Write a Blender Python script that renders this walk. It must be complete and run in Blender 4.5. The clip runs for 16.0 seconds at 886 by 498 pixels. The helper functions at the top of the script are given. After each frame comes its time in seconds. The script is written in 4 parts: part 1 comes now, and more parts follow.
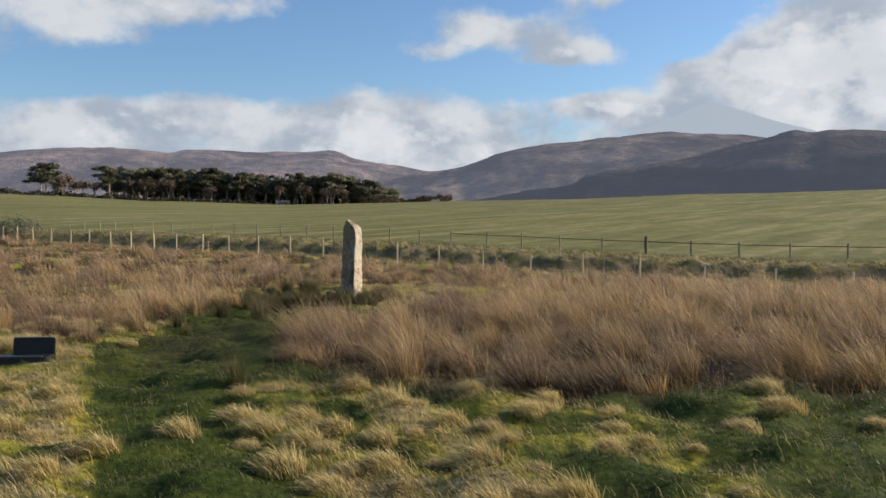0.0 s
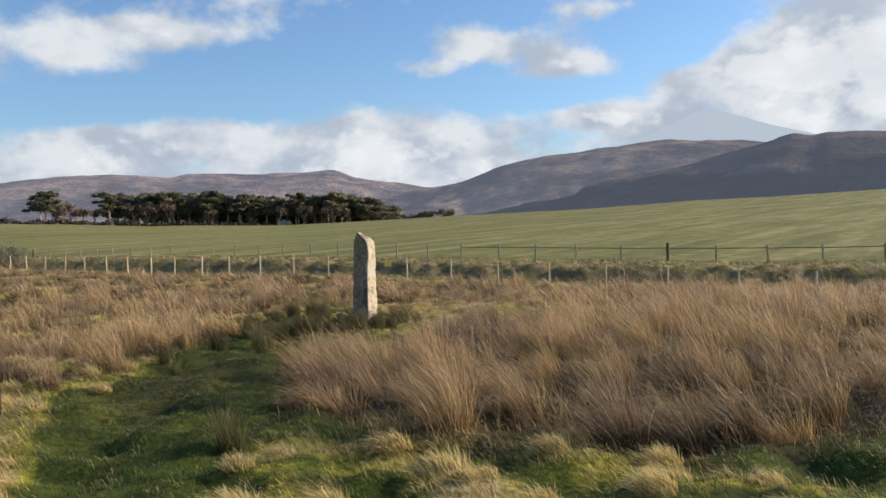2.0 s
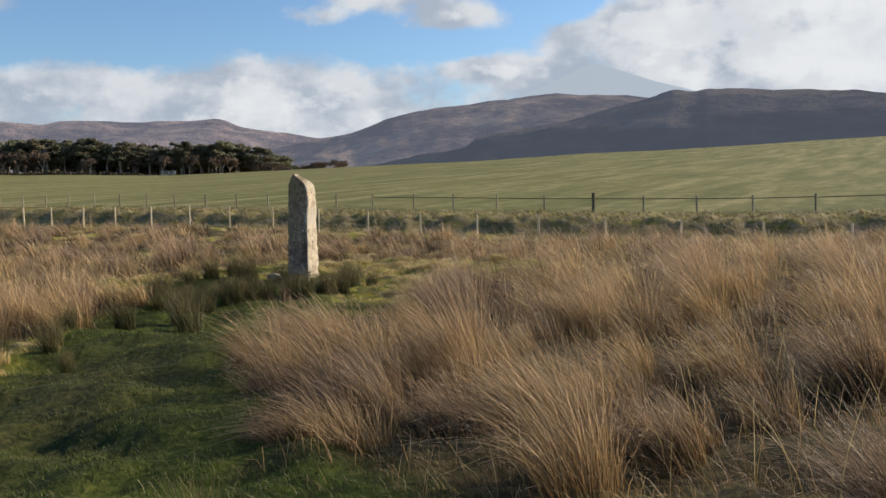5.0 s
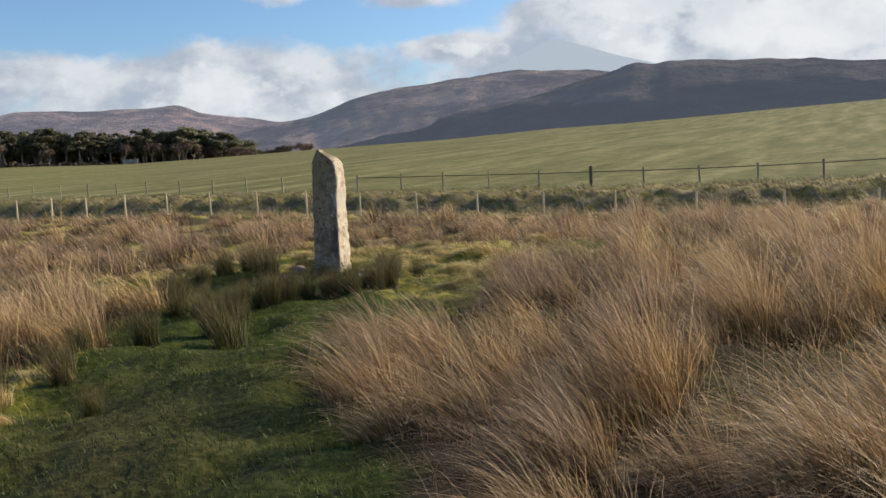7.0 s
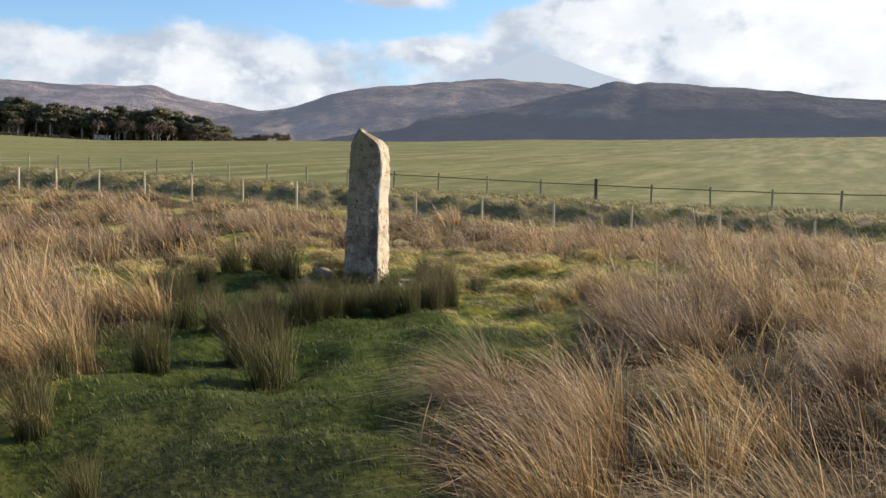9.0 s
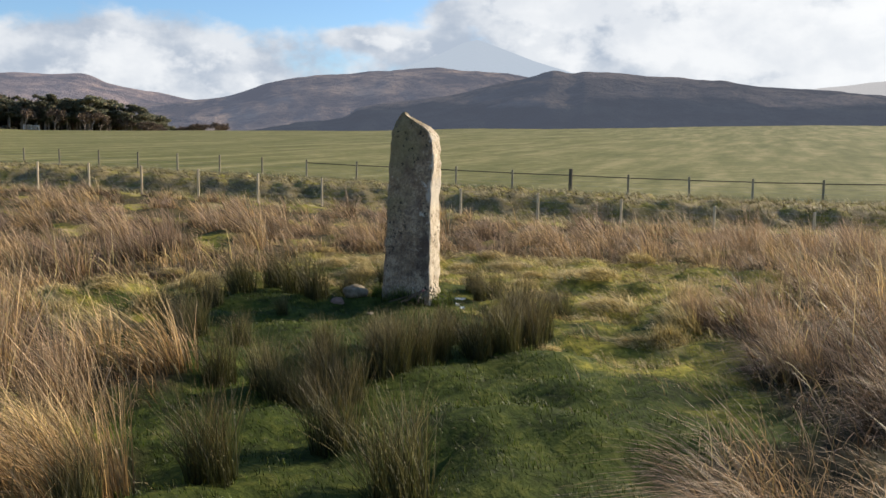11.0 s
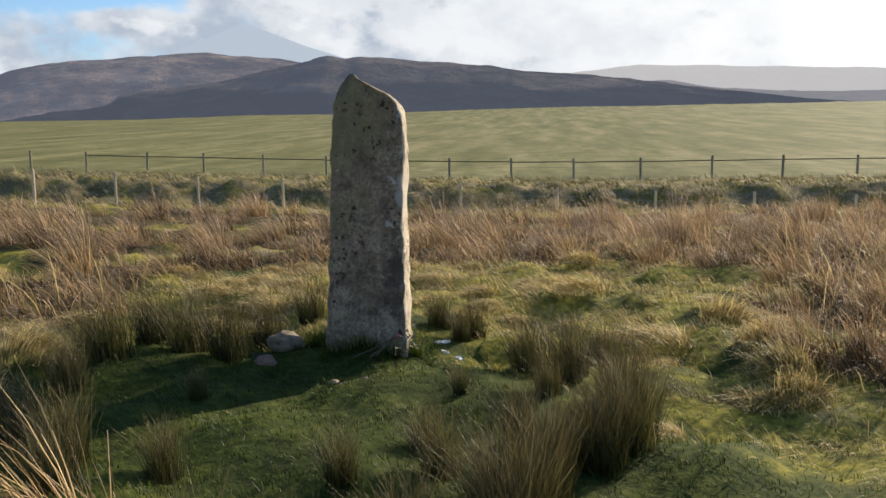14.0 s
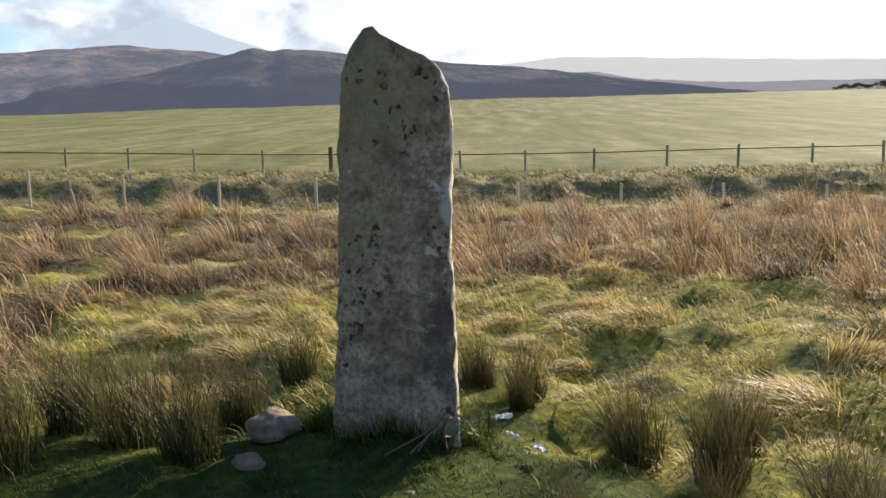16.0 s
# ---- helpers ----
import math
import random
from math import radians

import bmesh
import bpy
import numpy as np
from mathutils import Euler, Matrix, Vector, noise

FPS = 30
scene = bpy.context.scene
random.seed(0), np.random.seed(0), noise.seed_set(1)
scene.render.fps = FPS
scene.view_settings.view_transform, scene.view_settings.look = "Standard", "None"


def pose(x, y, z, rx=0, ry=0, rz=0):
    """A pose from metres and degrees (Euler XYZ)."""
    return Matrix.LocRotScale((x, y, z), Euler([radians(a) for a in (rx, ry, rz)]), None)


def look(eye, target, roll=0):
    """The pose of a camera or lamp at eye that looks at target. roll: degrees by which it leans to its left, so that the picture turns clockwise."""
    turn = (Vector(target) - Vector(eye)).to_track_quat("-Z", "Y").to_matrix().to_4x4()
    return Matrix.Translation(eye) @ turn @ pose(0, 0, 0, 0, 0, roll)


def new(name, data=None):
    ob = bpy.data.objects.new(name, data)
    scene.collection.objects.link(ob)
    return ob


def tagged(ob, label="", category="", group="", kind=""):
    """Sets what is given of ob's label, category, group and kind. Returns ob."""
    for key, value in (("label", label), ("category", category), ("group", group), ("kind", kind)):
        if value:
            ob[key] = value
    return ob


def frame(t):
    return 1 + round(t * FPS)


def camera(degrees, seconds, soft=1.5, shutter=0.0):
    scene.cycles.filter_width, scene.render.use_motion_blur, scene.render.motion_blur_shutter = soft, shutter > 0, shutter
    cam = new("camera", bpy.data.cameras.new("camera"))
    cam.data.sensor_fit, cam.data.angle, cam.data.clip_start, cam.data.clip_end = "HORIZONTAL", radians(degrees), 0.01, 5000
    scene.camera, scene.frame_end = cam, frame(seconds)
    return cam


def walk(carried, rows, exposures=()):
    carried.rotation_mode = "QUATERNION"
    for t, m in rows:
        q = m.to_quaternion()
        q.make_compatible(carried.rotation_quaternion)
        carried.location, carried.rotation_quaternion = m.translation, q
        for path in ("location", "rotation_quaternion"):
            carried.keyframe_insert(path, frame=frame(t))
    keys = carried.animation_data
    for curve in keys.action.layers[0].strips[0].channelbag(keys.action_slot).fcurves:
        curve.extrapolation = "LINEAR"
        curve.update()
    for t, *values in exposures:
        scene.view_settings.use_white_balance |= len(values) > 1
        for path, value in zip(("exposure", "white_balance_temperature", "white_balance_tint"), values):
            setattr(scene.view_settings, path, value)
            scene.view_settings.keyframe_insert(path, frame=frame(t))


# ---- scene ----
cam = camera(53.9, 16.0)
METRES, EYE, TILT, LEAN, TURN = 18.4, 1.78, 7.0, -4.0, 0.0
ROWS = [
    (0.0, 0.0, 0.0, 0.0, -0.58, -8.65, 3.82),
    (0.5, -0.0052, 0.0385, -0.007, 0.88, -11.26, 5.27),
    (1.0, -0.009, 0.0694, -0.0101, 0.84, -10.64, 5.03),
    (1.5, -0.015, 0.0996, -0.0141, 0.86, -8.57, 4.99),
    (2.0, -0.0246, 0.1279, -0.0202, -0.7, -7.64, 5.8),
    (2.5, -0.0342, 0.158, -0.0256, -3.31, -8.39, 5.59),
    (3.0, -0.0481, 0.189, -0.0291, -6.18, -10.12, 5.43),
    (3.5, -0.0585, 0.2174, -0.0317, -8.42, -11.07, 5.09),
    (4.0, -0.0673, 0.246, -0.0351, -7.63, -11.17, 4.73),
    (6.5, -0.1259, 0.3922, -0.0542, -9.63, -12.38, 5.44),
    (7.0, -0.1406, 0.4193, -0.0557, -10.38, -13.0, 6.18),
    (7.5, -0.153, 0.4509, -0.0598, -10.64, -13.87, 5.11),
    (8.0, -0.1672, 0.4858, -0.0653, -10.27, -14.46, 4.39),
    (8.5, -0.1744, 0.518, -0.0711, -10.44, -12.84, 2.57),
    (11.0, -0.2242, 0.6707, -0.0853, -15.42, -13.64, 1.08),
    (11.5, -0.2376, 0.6942, -0.0867, -16.92, -13.1, 1.49),
    (12.0, -0.2508, 0.7184, -0.088, -19.12, -13.89, 2.27),
    (12.5, -0.262, 0.7485, -0.0906, -20.79, -14.15, 2.91),
    (13.0, -0.2659, 0.7789, -0.0952, -24.01, -14.51, 3.1),
    (13.5, -0.2576, 0.8068, -0.0996, -27.65, -14.55, 2.15),
    (14.0, -0.2511, 0.834, -0.1046, -29.99, -14.78, 0.57),
    (14.5, -0.2447, 0.863, -0.1065, -32.3, -14.16, -0.43),
    (15.0, -0.2365, 0.8918, -0.11, -31.47, -14.44, -0.01),
    (15.5, -0.2337, 0.9179, -0.1161, -32.75, -16.12, -0.36),
    (16.0, -0.2285, 0.9383, -0.1196, -34.63, -15.3, 0.47),
]
walk(cam, [(t, pose(0, 0, EYE, TILT, LEAN, TURN) @ pose(METRES * x, METRES * y, METRES * z, 90 + pitch, roll, yaw)) for t, x, y, z, yaw, pitch, roll in ROWS],
     [(0, 0.40), (0.5, 0.45), (1.5, 0.65), (3, 0.40), (4, 0.43), (8, 0.6), (8.6, 0.8), (11, 0.65), (12, 0.52), (12.5, 0.45), (13, 0.45), (14.4, 0.65), (15, 0.30), (15.5, 0.30), (16, 0.95)])

# ---------------------------------------------------------------- light
SUN_AZ, SUN_EL = 72.5, 20.5
SUN_DIR = Vector((math.sin(radians(SUN_AZ)) * math.cos(radians(SUN_EL)), math.cos(radians(SUN_AZ)) * math.cos(radians(SUN_EL)), math.sin(radians(SUN_EL))))
sun_data = bpy.data.lights.new("sun", "SUN")
sun_data.energy, sun_data.angle, sun_data.color = 5.0, radians(0.6), (1.0, 0.865, 0.66)
sun = new("sun", sun_data)
sun.matrix_world = look((0, 0, 60), Vector((0, 0, 60)) - SUN_DIR)


class Nodes:
    """Small helper to write node graphs in a few words."""

    def __init__(self, tree):
        self.tree = tree
        tree.nodes.clear()

    def put(self, kind, values=(), operation=None, attribute=None):
        node = self.tree.nodes.new(kind)
        if operation:
            node.operation = operation
        if attribute:
            node.attribute_name = attribute
        for key, value in dict(values).items():
            self.link(node.inputs[key], value)
        return node

    def link(self, socket, value):
        if isinstance(value, bpy.types.NodeSocket):
            self.tree.links.new(value, socket)
        else:
            socket.default_value = value

    def math(self, op, a, b=0.0, c=0.0, clamp=False):
        node = self.put("ShaderNodeMath", {0: a, 1: b, 2: c}, op)
        node.use_clamp = clamp
        return node.outputs[0]

    def mix(self, f, a, b, blend="MIX"):
        node = self.tree.nodes.new("ShaderNodeMix")
        node.data_type, node.blend_type = "RGBA", blend
        for key, value in ((0, f), (6, a), (7, b)):
            self.link(node.inputs[key], value)
        return node.outputs[2]

    def noise(self, vector, scale, detail=4.0, rough=0.55):
        return self.put("ShaderNodeTexNoise", {"Vector": vector, "Scale": scale, "Detail": detail, "Roughness": rough}).outputs["Fac"]

    def step(self, value, lo, hi, a=0.0, b=1.0):
        node = self.put("ShaderNodeMapRange", {0: value, 1: lo, 2: hi, 3: a, 4: b})
        node.interpolation_type = "SMOOTHSTEP"
        return node.outputs[0]

    def ramp(self, value, stops):
        node = self.put("ShaderNodeValToRGB", {0: value})
        el = node.color_ramp.elements
        while len(el) < len(stops):
            el.new(0.5)
        for e, (p, col) in zip(el, stops):
            e.position, e.color = p, (*col, 1)
        return node.outputs[0]

    def bump(self, height, strength, distance):
        return self.put("ShaderNodeBump", {"Height": height, "Strength": strength, "Distance": distance}).outputs[0]


# ---------------------------------------------------------------- sky with broken cloud
world = bpy.data.worlds.new("sky")
scene.world = world
world.use_nodes = True
n = Nodes(world.node_tree)
way = n.put("ShaderNodeTexCoord").outputs["Generated"]
xyz = n.put("ShaderNodeSeparateXYZ", {0: way}).outputs
clear = n.put("ShaderNodeTexSky")
clear.sky_type, clear.sun_disc = "NISHITA", False
clear.sun_elevation, clear.sun_rotation = radians(SUN_EL), radians(SUN_AZ)
clear.altitude, clear.air_density, clear.dust_density, clear.ozone_density = 50, 1.0, 0.6, 1.5
sky = clear.outputs[0]
az = n.math("MULTIPLY", n.math("ARCTAN2", xyz[0], xyz[1]), 57.2958)
el = n.math("MULTIPLY", n.math("ARCSINE", xyz[2]), 57.2958)
flat = n.put("ShaderNodeCombineXYZ", {0: n.math("MULTIPLY", az, 0.07), 1: n.math("MULTIPLY", el, 0.1), 2: 0.0}).outputs[0]
billow = n.noise(flat, 2.2, 8.0, 0.56)
fine = n.noise(flat, 7.0, 6.0, 0.6)


def cloud(a, e, wa, we, amount):
    """One bank of cloud: where it hangs and how wide it is, in degrees."""
    da = n.math("DIVIDE", n.math("SUBTRACT", az, a), wa)
    de = n.math("DIVIDE", n.math("SUBTRACT", el, e), we)
    q = n.math("ADD", n.math("MULTIPLY", da, da), n.math("MULTIPLY", de, de))
    return n.math("MULTIPLY", n.math("EXPONENT", n.math("MULTIPLY", q, -1.0)), amount)


BANKS = [(-18, 13.3, 7.0, 1.1, 0.75), (-22.5, 11.5, 3.4, 1.0, 0.55), (-25, 12.6, 2.5, 0.9, 0.3), (-13, 16.5, 9, 1.6, 0.4),
         (3.5, 12.4, 5.0, 1.3, 0.62), (8.5, 11.0, 3.2, 0.9, 0.6), (-1.2, 11.1, 2.0, 0.6, 0.4), (12, 14.4, 4.0, 0.5, 0.3), (2, 17.5, 12, 1.6, 0.35),
         (0, 3.0, 90, 3.4, 0.72), (-22, 6.4, 6, 1.4, 0.42), (-5, 6.4, 3.4, 2.3, 0.8), (-11, 6.6, 6, 1.3, 0.35), (1, 6.4, 4, 1.6, 0.4), (9.6, 7.6, 4.2, 0.8, 0.6),
         (19, 9.7, 5.2, 1.2, 0.85), (26, 11.2, 6.0, 2.3, 0.85), (24, 7.4, 12, 1.5, 0.5), (40, 8.5, 14, 4.5, 0.9), (62, 9, 22, 7, 1.1), (48, 16, 20, 5, 0.6), (-60, 9, 25, 5, 0.5), (150, 12, 50, 6, 0.4), (-130, 12, 30, 6, 0.3), (0, 52, 400, 24, -0.6),
         (-8, 11.2, 4.5, 1.8, -0.6), (-24, 8.9, 8, 0.9, -0.55), (-14, 9.6, 5, 1.0, -0.5), (15, 12.4, 2.6, 1.8, -0.6), (6.5, 9.4, 6, 0.7, -0.5), (38, 9.6, 2.6, 0.7, -0.55), (46.4, 8.0, 1.6, 0.6, -0.5), (32, 13.8, 5, 1.2, -0.3)]
cover = n.math("MULTIPLY", n.math("SUBTRACT", billow, 0.5), 1.5)
cover = n.math("ADD", cover, n.math("MULTIPLY", n.math("SUBTRACT", fine, 0.5), 0.6))
for bank in BANKS:
    cover = n.math("ADD", cover, cloud(*bank))
mask = n.step(cover, 0.05, 0.52)
thick = n.step(cover, 0.25, 1.15)
to_sun = n.put("ShaderNodeVectorMath", {0: way, 1: SUN_DIR}, operation="DOT_PRODUCT").outputs["Value"]
glow = n.math("POWER", n.math("MAXIMUM", to_sun, 0.0), 11.0)
shade = n.noise(n.put("ShaderNodeVectorMath", {0: flat, 1: (0.05, -0.1, 3.0)}, operation="ADD").outputs[0], 3.0, 6.0, 0.55)
white = n.mix(n.step(shade, 0.36, 0.64), (0.39, 0.45, 0.54, 1), (0.66, 0.69, 0.73, 1))
white = n.mix(n.step(n.math("ADD", thick, n.math("MULTIPLY", n.math("SUBTRACT", fine, 0.5), 0.8)), 0.5, 1.0, 0.0, 0.55), white, (0.84, 0.85, 0.86, 1))
white = n.mix(n.math("MULTIPLY", glow, 0.85, clamp=True), white, (1.3, 1.27, 1.2, 1))
blue = n.mix(1.0, sky, (0.1, 0.122, 0.15, 1), "MULTIPLY")
shown = n.mix(mask, blue, white)
n.put("ShaderNodeOutputWorld", {0: n.put("ShaderNodeBackground", {0: shown, 1: 0.76}).outputs[0]})


# ---------------------------------------------------------------- materials
def material(name):
    mat = bpy.data.materials.new(name)
    mat.use_nodes = True
    return mat, Nodes(mat.node_tree)


def finish(n, colour, rough, normal=None, spec=0.3, extra=()):
    values = {"Base Color": colour, "Roughness": rough, "Specular IOR Level": spec, **dict(extra)}
    if normal is not None:
        values["Normal"] = normal
    shader = n.put("ShaderNodeBsdfPrincipled", values).outputs[0]
    n.put("ShaderNodeOutputMaterial", {0: shader})
    return shader


def position(n):
    return n.put("ShaderNodeNewGeometry").outputs["Position"]


def ground_material():
    mat, n = material("turf")
    p = position(n)
    zones = n.put("ShaderNodeSeparateColor", {0: n.put("ShaderNodeAttribute", attribute="land").outputs["Color"]}).outputs
    field, straw, thatch = zones[0], zones[1], zones[2]
    fine, mid = n.noise(p, 16, 6, 0.6), n.noise(p, 2.6, 5)
    green = n.ramp(n.math("ADD", n.math("MULTIPLY", fine, 0.5), n.math("MULTIPLY", mid, 0.5)), [(0.32, (0.014, 0.019, 0.005)), (0.5, (0.042, 0.06, 0.008)), (0.68, (0.11, 0.118, 0.02))])
    moss = n.ramp(fine, [(0.34, (0.1, 0.105, 0.014)), (0.62, (0.37, 0.315, 0.045))])
    dead = n.ramp(n.math("ADD", n.math("MULTIPLY", fine, 0.6), n.math("MULTIPLY", mid, 0.4)), [(0.32, (0.06, 0.045, 0.02)), (0.48, (0.25, 0.19, 0.09)), (0.64, (0.5, 0.4, 0.21))])
    # dark rush litter; this tone also paints shade between rushes, on way and bank
    litter_shade = n.ramp(fine, [(0.34, (0.013, 0.011, 0.007)), (0.66, (0.1, 0.072, 0.035))])
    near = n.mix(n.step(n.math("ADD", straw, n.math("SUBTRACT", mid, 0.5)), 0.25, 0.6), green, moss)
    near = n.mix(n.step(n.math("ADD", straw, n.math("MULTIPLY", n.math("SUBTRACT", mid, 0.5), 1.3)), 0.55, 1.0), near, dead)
    near = n.mix(thatch, near, litter_shade)
    # the pasture: streaks along the mowing lines
    turn = n.put("ShaderNodeMapping", {"Vector": n.put("ShaderNodeMapping", {"Vector": p, "Rotation": (0, 0, radians(-54.5))}).outputs[0], "Scale": (0.014, 0.4, 1.0)}).outputs[0]
    streak = n.noise(turn, 1.0, 5, 0.6)
    past = n.ramp(n.math("ADD", n.math("MULTIPLY", streak, 0.5), n.math("MULTIPLY", n.noise(p, 0.7, 9, 0.78), 0.5)), [(0.36, (0.09, 0.1, 0.028)), (0.5, (0.19, 0.178, 0.062)), (0.64, (0.36, 0.305, 0.138))])
    colour = n.mix(field, near, past)
    finish(n, colour, 0.95, n.bump(n.math("ADD", fine, mid), 0.45, 0.05), 0.12)
    return mat


def blade_material(name, low, middle, tip, through_light=0.25, rise=0.45):
    """Stems and grass: colour along the blade, with a chance tint to each."""
    mat, n = material(name)
    tags = n.put("ShaderNodeSeparateColor", {0: n.put("ShaderNodeAttribute", attribute="blade").outputs["Color"]}).outputs
    along, chance, clump = tags[0], tags[1], tags[2]
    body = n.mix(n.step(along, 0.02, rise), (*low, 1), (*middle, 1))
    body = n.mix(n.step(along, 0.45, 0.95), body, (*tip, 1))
    body = n.mix(n.math("MULTIPLY", clump, 0.55), body, (*[v * f for v, f in zip(middle, (1.2, 0.9, 0.7))], 1))
    body = n.put("ShaderNodeHueSaturation", {"Hue": n.math("ADD", 0.485, n.math("MULTIPLY", clump, 0.03)), "Value": n.math("MULTIPLY", n.math("ADD", 0.4, n.math("MULTIPLY", n.math("MULTIPLY", chance, chance), 1.75)), n.math("ADD", 0.62, n.math("MULTIPLY", clump, 0.76))), "Color": body}).outputs[0]
    leaf = n.put("ShaderNodeBsdfPrincipled", {"Base Color": body, "Roughness": 0.55, "Specular IOR Level": 0.3}).outputs[0]
    thin = n.put("ShaderNodeBsdfTranslucent", {"Color": body}).outputs[0]
    n.put("ShaderNodeOutputMaterial", {0: n.put("ShaderNodeMixShader", {0: through_light, 1: leaf, 2: thin}).outputs[0]})
    return mat


def stone_material():
    mat, n = material("lichened_stone")
    p = n.put("ShaderNodeTexCoord").outputs["Object"]
    fine, mid, wide = n.noise(p, 42, 8, 0.7), n.noise(p, 9, 6, 0.6), n.noise(p, 2.3, 4)
    base = n.ramp(n.math("ADD", n.math("MULTIPLY", mid, 0.6), n.math("MULTIPLY", wide, 0.4)), [(0.38, (0.17, 0.11, 0.07)), (0.5, (0.33, 0.235, 0.15)), (0.62, (0.48, 0.36, 0.24))])
    base = n.mix(n.step(fine, 0.36, 0.6), n.mix(0.75, base, (0.09, 0.07, 0.055, 1)), base)
    crust = n.step(n.noise(p, 24, 8, 0.75), 0.5, 0.62)
    base = n.mix(n.math("MULTIPLY", crust, 0.3), base, (0.5, 0.42, 0.32, 1))
    # green-grey lichen film high on the slab, reddish iron stain low down
    z = n.put("ShaderNodeSeparateXYZ", {0: p}).outputs
    film = n.math("MULTIPLY", n.step(n.math("ADD", n.math("MULTIPLY", z[2], 0.25), n.math("ADD", n.math("MULTIPLY", z[0], -0.55), n.math("SUBTRACT", wide, 0.5))), 0.2, 0.55), 0.75)
    base = n.mix(film, base, (0.21, 0.18, 0.085, 1))
    stain = n.math("MULTIPLY", n.step(n.noise(n.put("ShaderNodeMapping", {"Vector": p, "Scale": (3.0, 3.0, 1.1), "Location": (0.4, 0.2, 0.85)}).outputs[0], 1.2, 4), 0.54, 0.66), 0.6)
    base = n.mix(stain, base, (0.13, 0.085, 0.062, 1))

    def blot(x, h, wx, wh):
        a = n.math("DIVIDE", n.math("SUBTRACT", z[0], x), wx)
        b = n.math("DIVIDE", n.math("SUBTRACT", z[2], h), wh)
        q = n.math("ADD", n.math("MULTIPLY", a, a), n.math("MULTIPLY", b, b))
        return n.math("SUBTRACT", 1.0, n.step(n.math("ADD", q, n.math("MULTIPLY", n.math("SUBTRACT", mid, 0.5), 3.0)), 0.2, 1.1))

    base = n.mix(n.math("MULTIPLY", blot(0.2, 0.5, 0.12, 0.3), 0.75), base, (0.075, 0.05, 0.04, 1))
    crumbs = n.math("MULTIPLY", n.math("SUBTRACT", 1.0, n.step(z[2], 0.1, 0.6)), n.step(n.noise(p, 34, 6, 0.7), 0.48, 0.58))
    base = n.mix(n.math("MULTIPLY", crumbs, 0.4), base, (0.46, 0.36, 0.26, 1))
    # the narrow sunward side: sunlight painted in as a paler, grainy tone
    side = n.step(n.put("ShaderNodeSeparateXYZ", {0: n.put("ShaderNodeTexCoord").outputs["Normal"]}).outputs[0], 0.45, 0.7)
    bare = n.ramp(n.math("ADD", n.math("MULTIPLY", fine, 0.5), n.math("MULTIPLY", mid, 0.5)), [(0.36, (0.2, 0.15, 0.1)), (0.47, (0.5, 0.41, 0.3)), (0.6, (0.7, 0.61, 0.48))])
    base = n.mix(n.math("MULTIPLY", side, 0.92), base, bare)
    spots = n.put("ShaderNodeTexVoronoi", {"Vector": n.put("ShaderNodeVectorMath", {0: p, 1: n.put("ShaderNodeVectorMath", {0: n.put("ShaderNodeTexNoise", {"Vector": p, "Scale": 26.0}).outputs["Color"], 3: 0.07}, operation="SCALE").outputs[0]}, operation="ADD").outputs[0], "Scale": 21.0, "Randomness": 1.0}).outputs["Distance"]
    gate = n.math("MAXIMUM", n.step(n.noise(p, 3.5, 2), 0.54, 0.64), blot(-0.16, 0.78, 0.16, 0.22))
    dark = n.math("MULTIPLY", n.math("SUBTRACT", 1.0, n.step(spots, 0.25, 0.35)), gate)
    base = n.mix(n.math("MULTIPLY", dark, 0.9), base, (0.022, 0.022, 0.02, 1))
    pale = n.math("MAXIMUM", n.step(n.math("ADD", n.noise(p, 6, 6, 0.7), n.math("MULTIPLY", z[0], 0.22)), 0.63, 0.7), blot(0.27, 1.1, 0.075, 0.17))
    base = n.mix(n.math("MULTIPLY", pale, 0.75), base, (0.54, 0.48, 0.4, 1))
    height = n.math("SUBTRACT", n.math("ADD", n.math("MULTIPLY", fine, 0.5), mid), n.math("MULTIPLY", dark, 0.4))
    finish(n, base, 0.9, n.bump(height, 0.9, 0.025), 0.25)
    return mat


def plain(name, colours, scale, rough=0.8, bump=0.3, stretch=(1, 1, 1), spec=0.3):
    """A weathered surface between two or three tones."""
    mat, n = material(name)
    p = n.put("ShaderNodeMapping", {"Vector": n.put("ShaderNodeTexCoord").outputs["Object"], "Scale": stretch}).outputs[0]
    chance = n.put("ShaderNodeObjectInfo").outputs["Random"]
    f = n.math("ADD", n.math("MULTIPLY", n.noise(p, scale, 6, 0.65), 0.7), n.math("MULTIPLY", n.noise(p, scale * 0.15, 3), 0.3))
    stops = [(0.32 + 0.36 * i / (len(colours) - 1), c) for i, c in enumerate(colours)]
    col = n.put("ShaderNodeHueSaturation", {"Value": n.math("ADD", 0.78, n.math("MULTIPLY", chance, 0.44)), "Color": n.ramp(f, stops)}).outputs[0]
    finish(n, col, rough, n.bump(f, bump, 0.02), spec)
    return mat


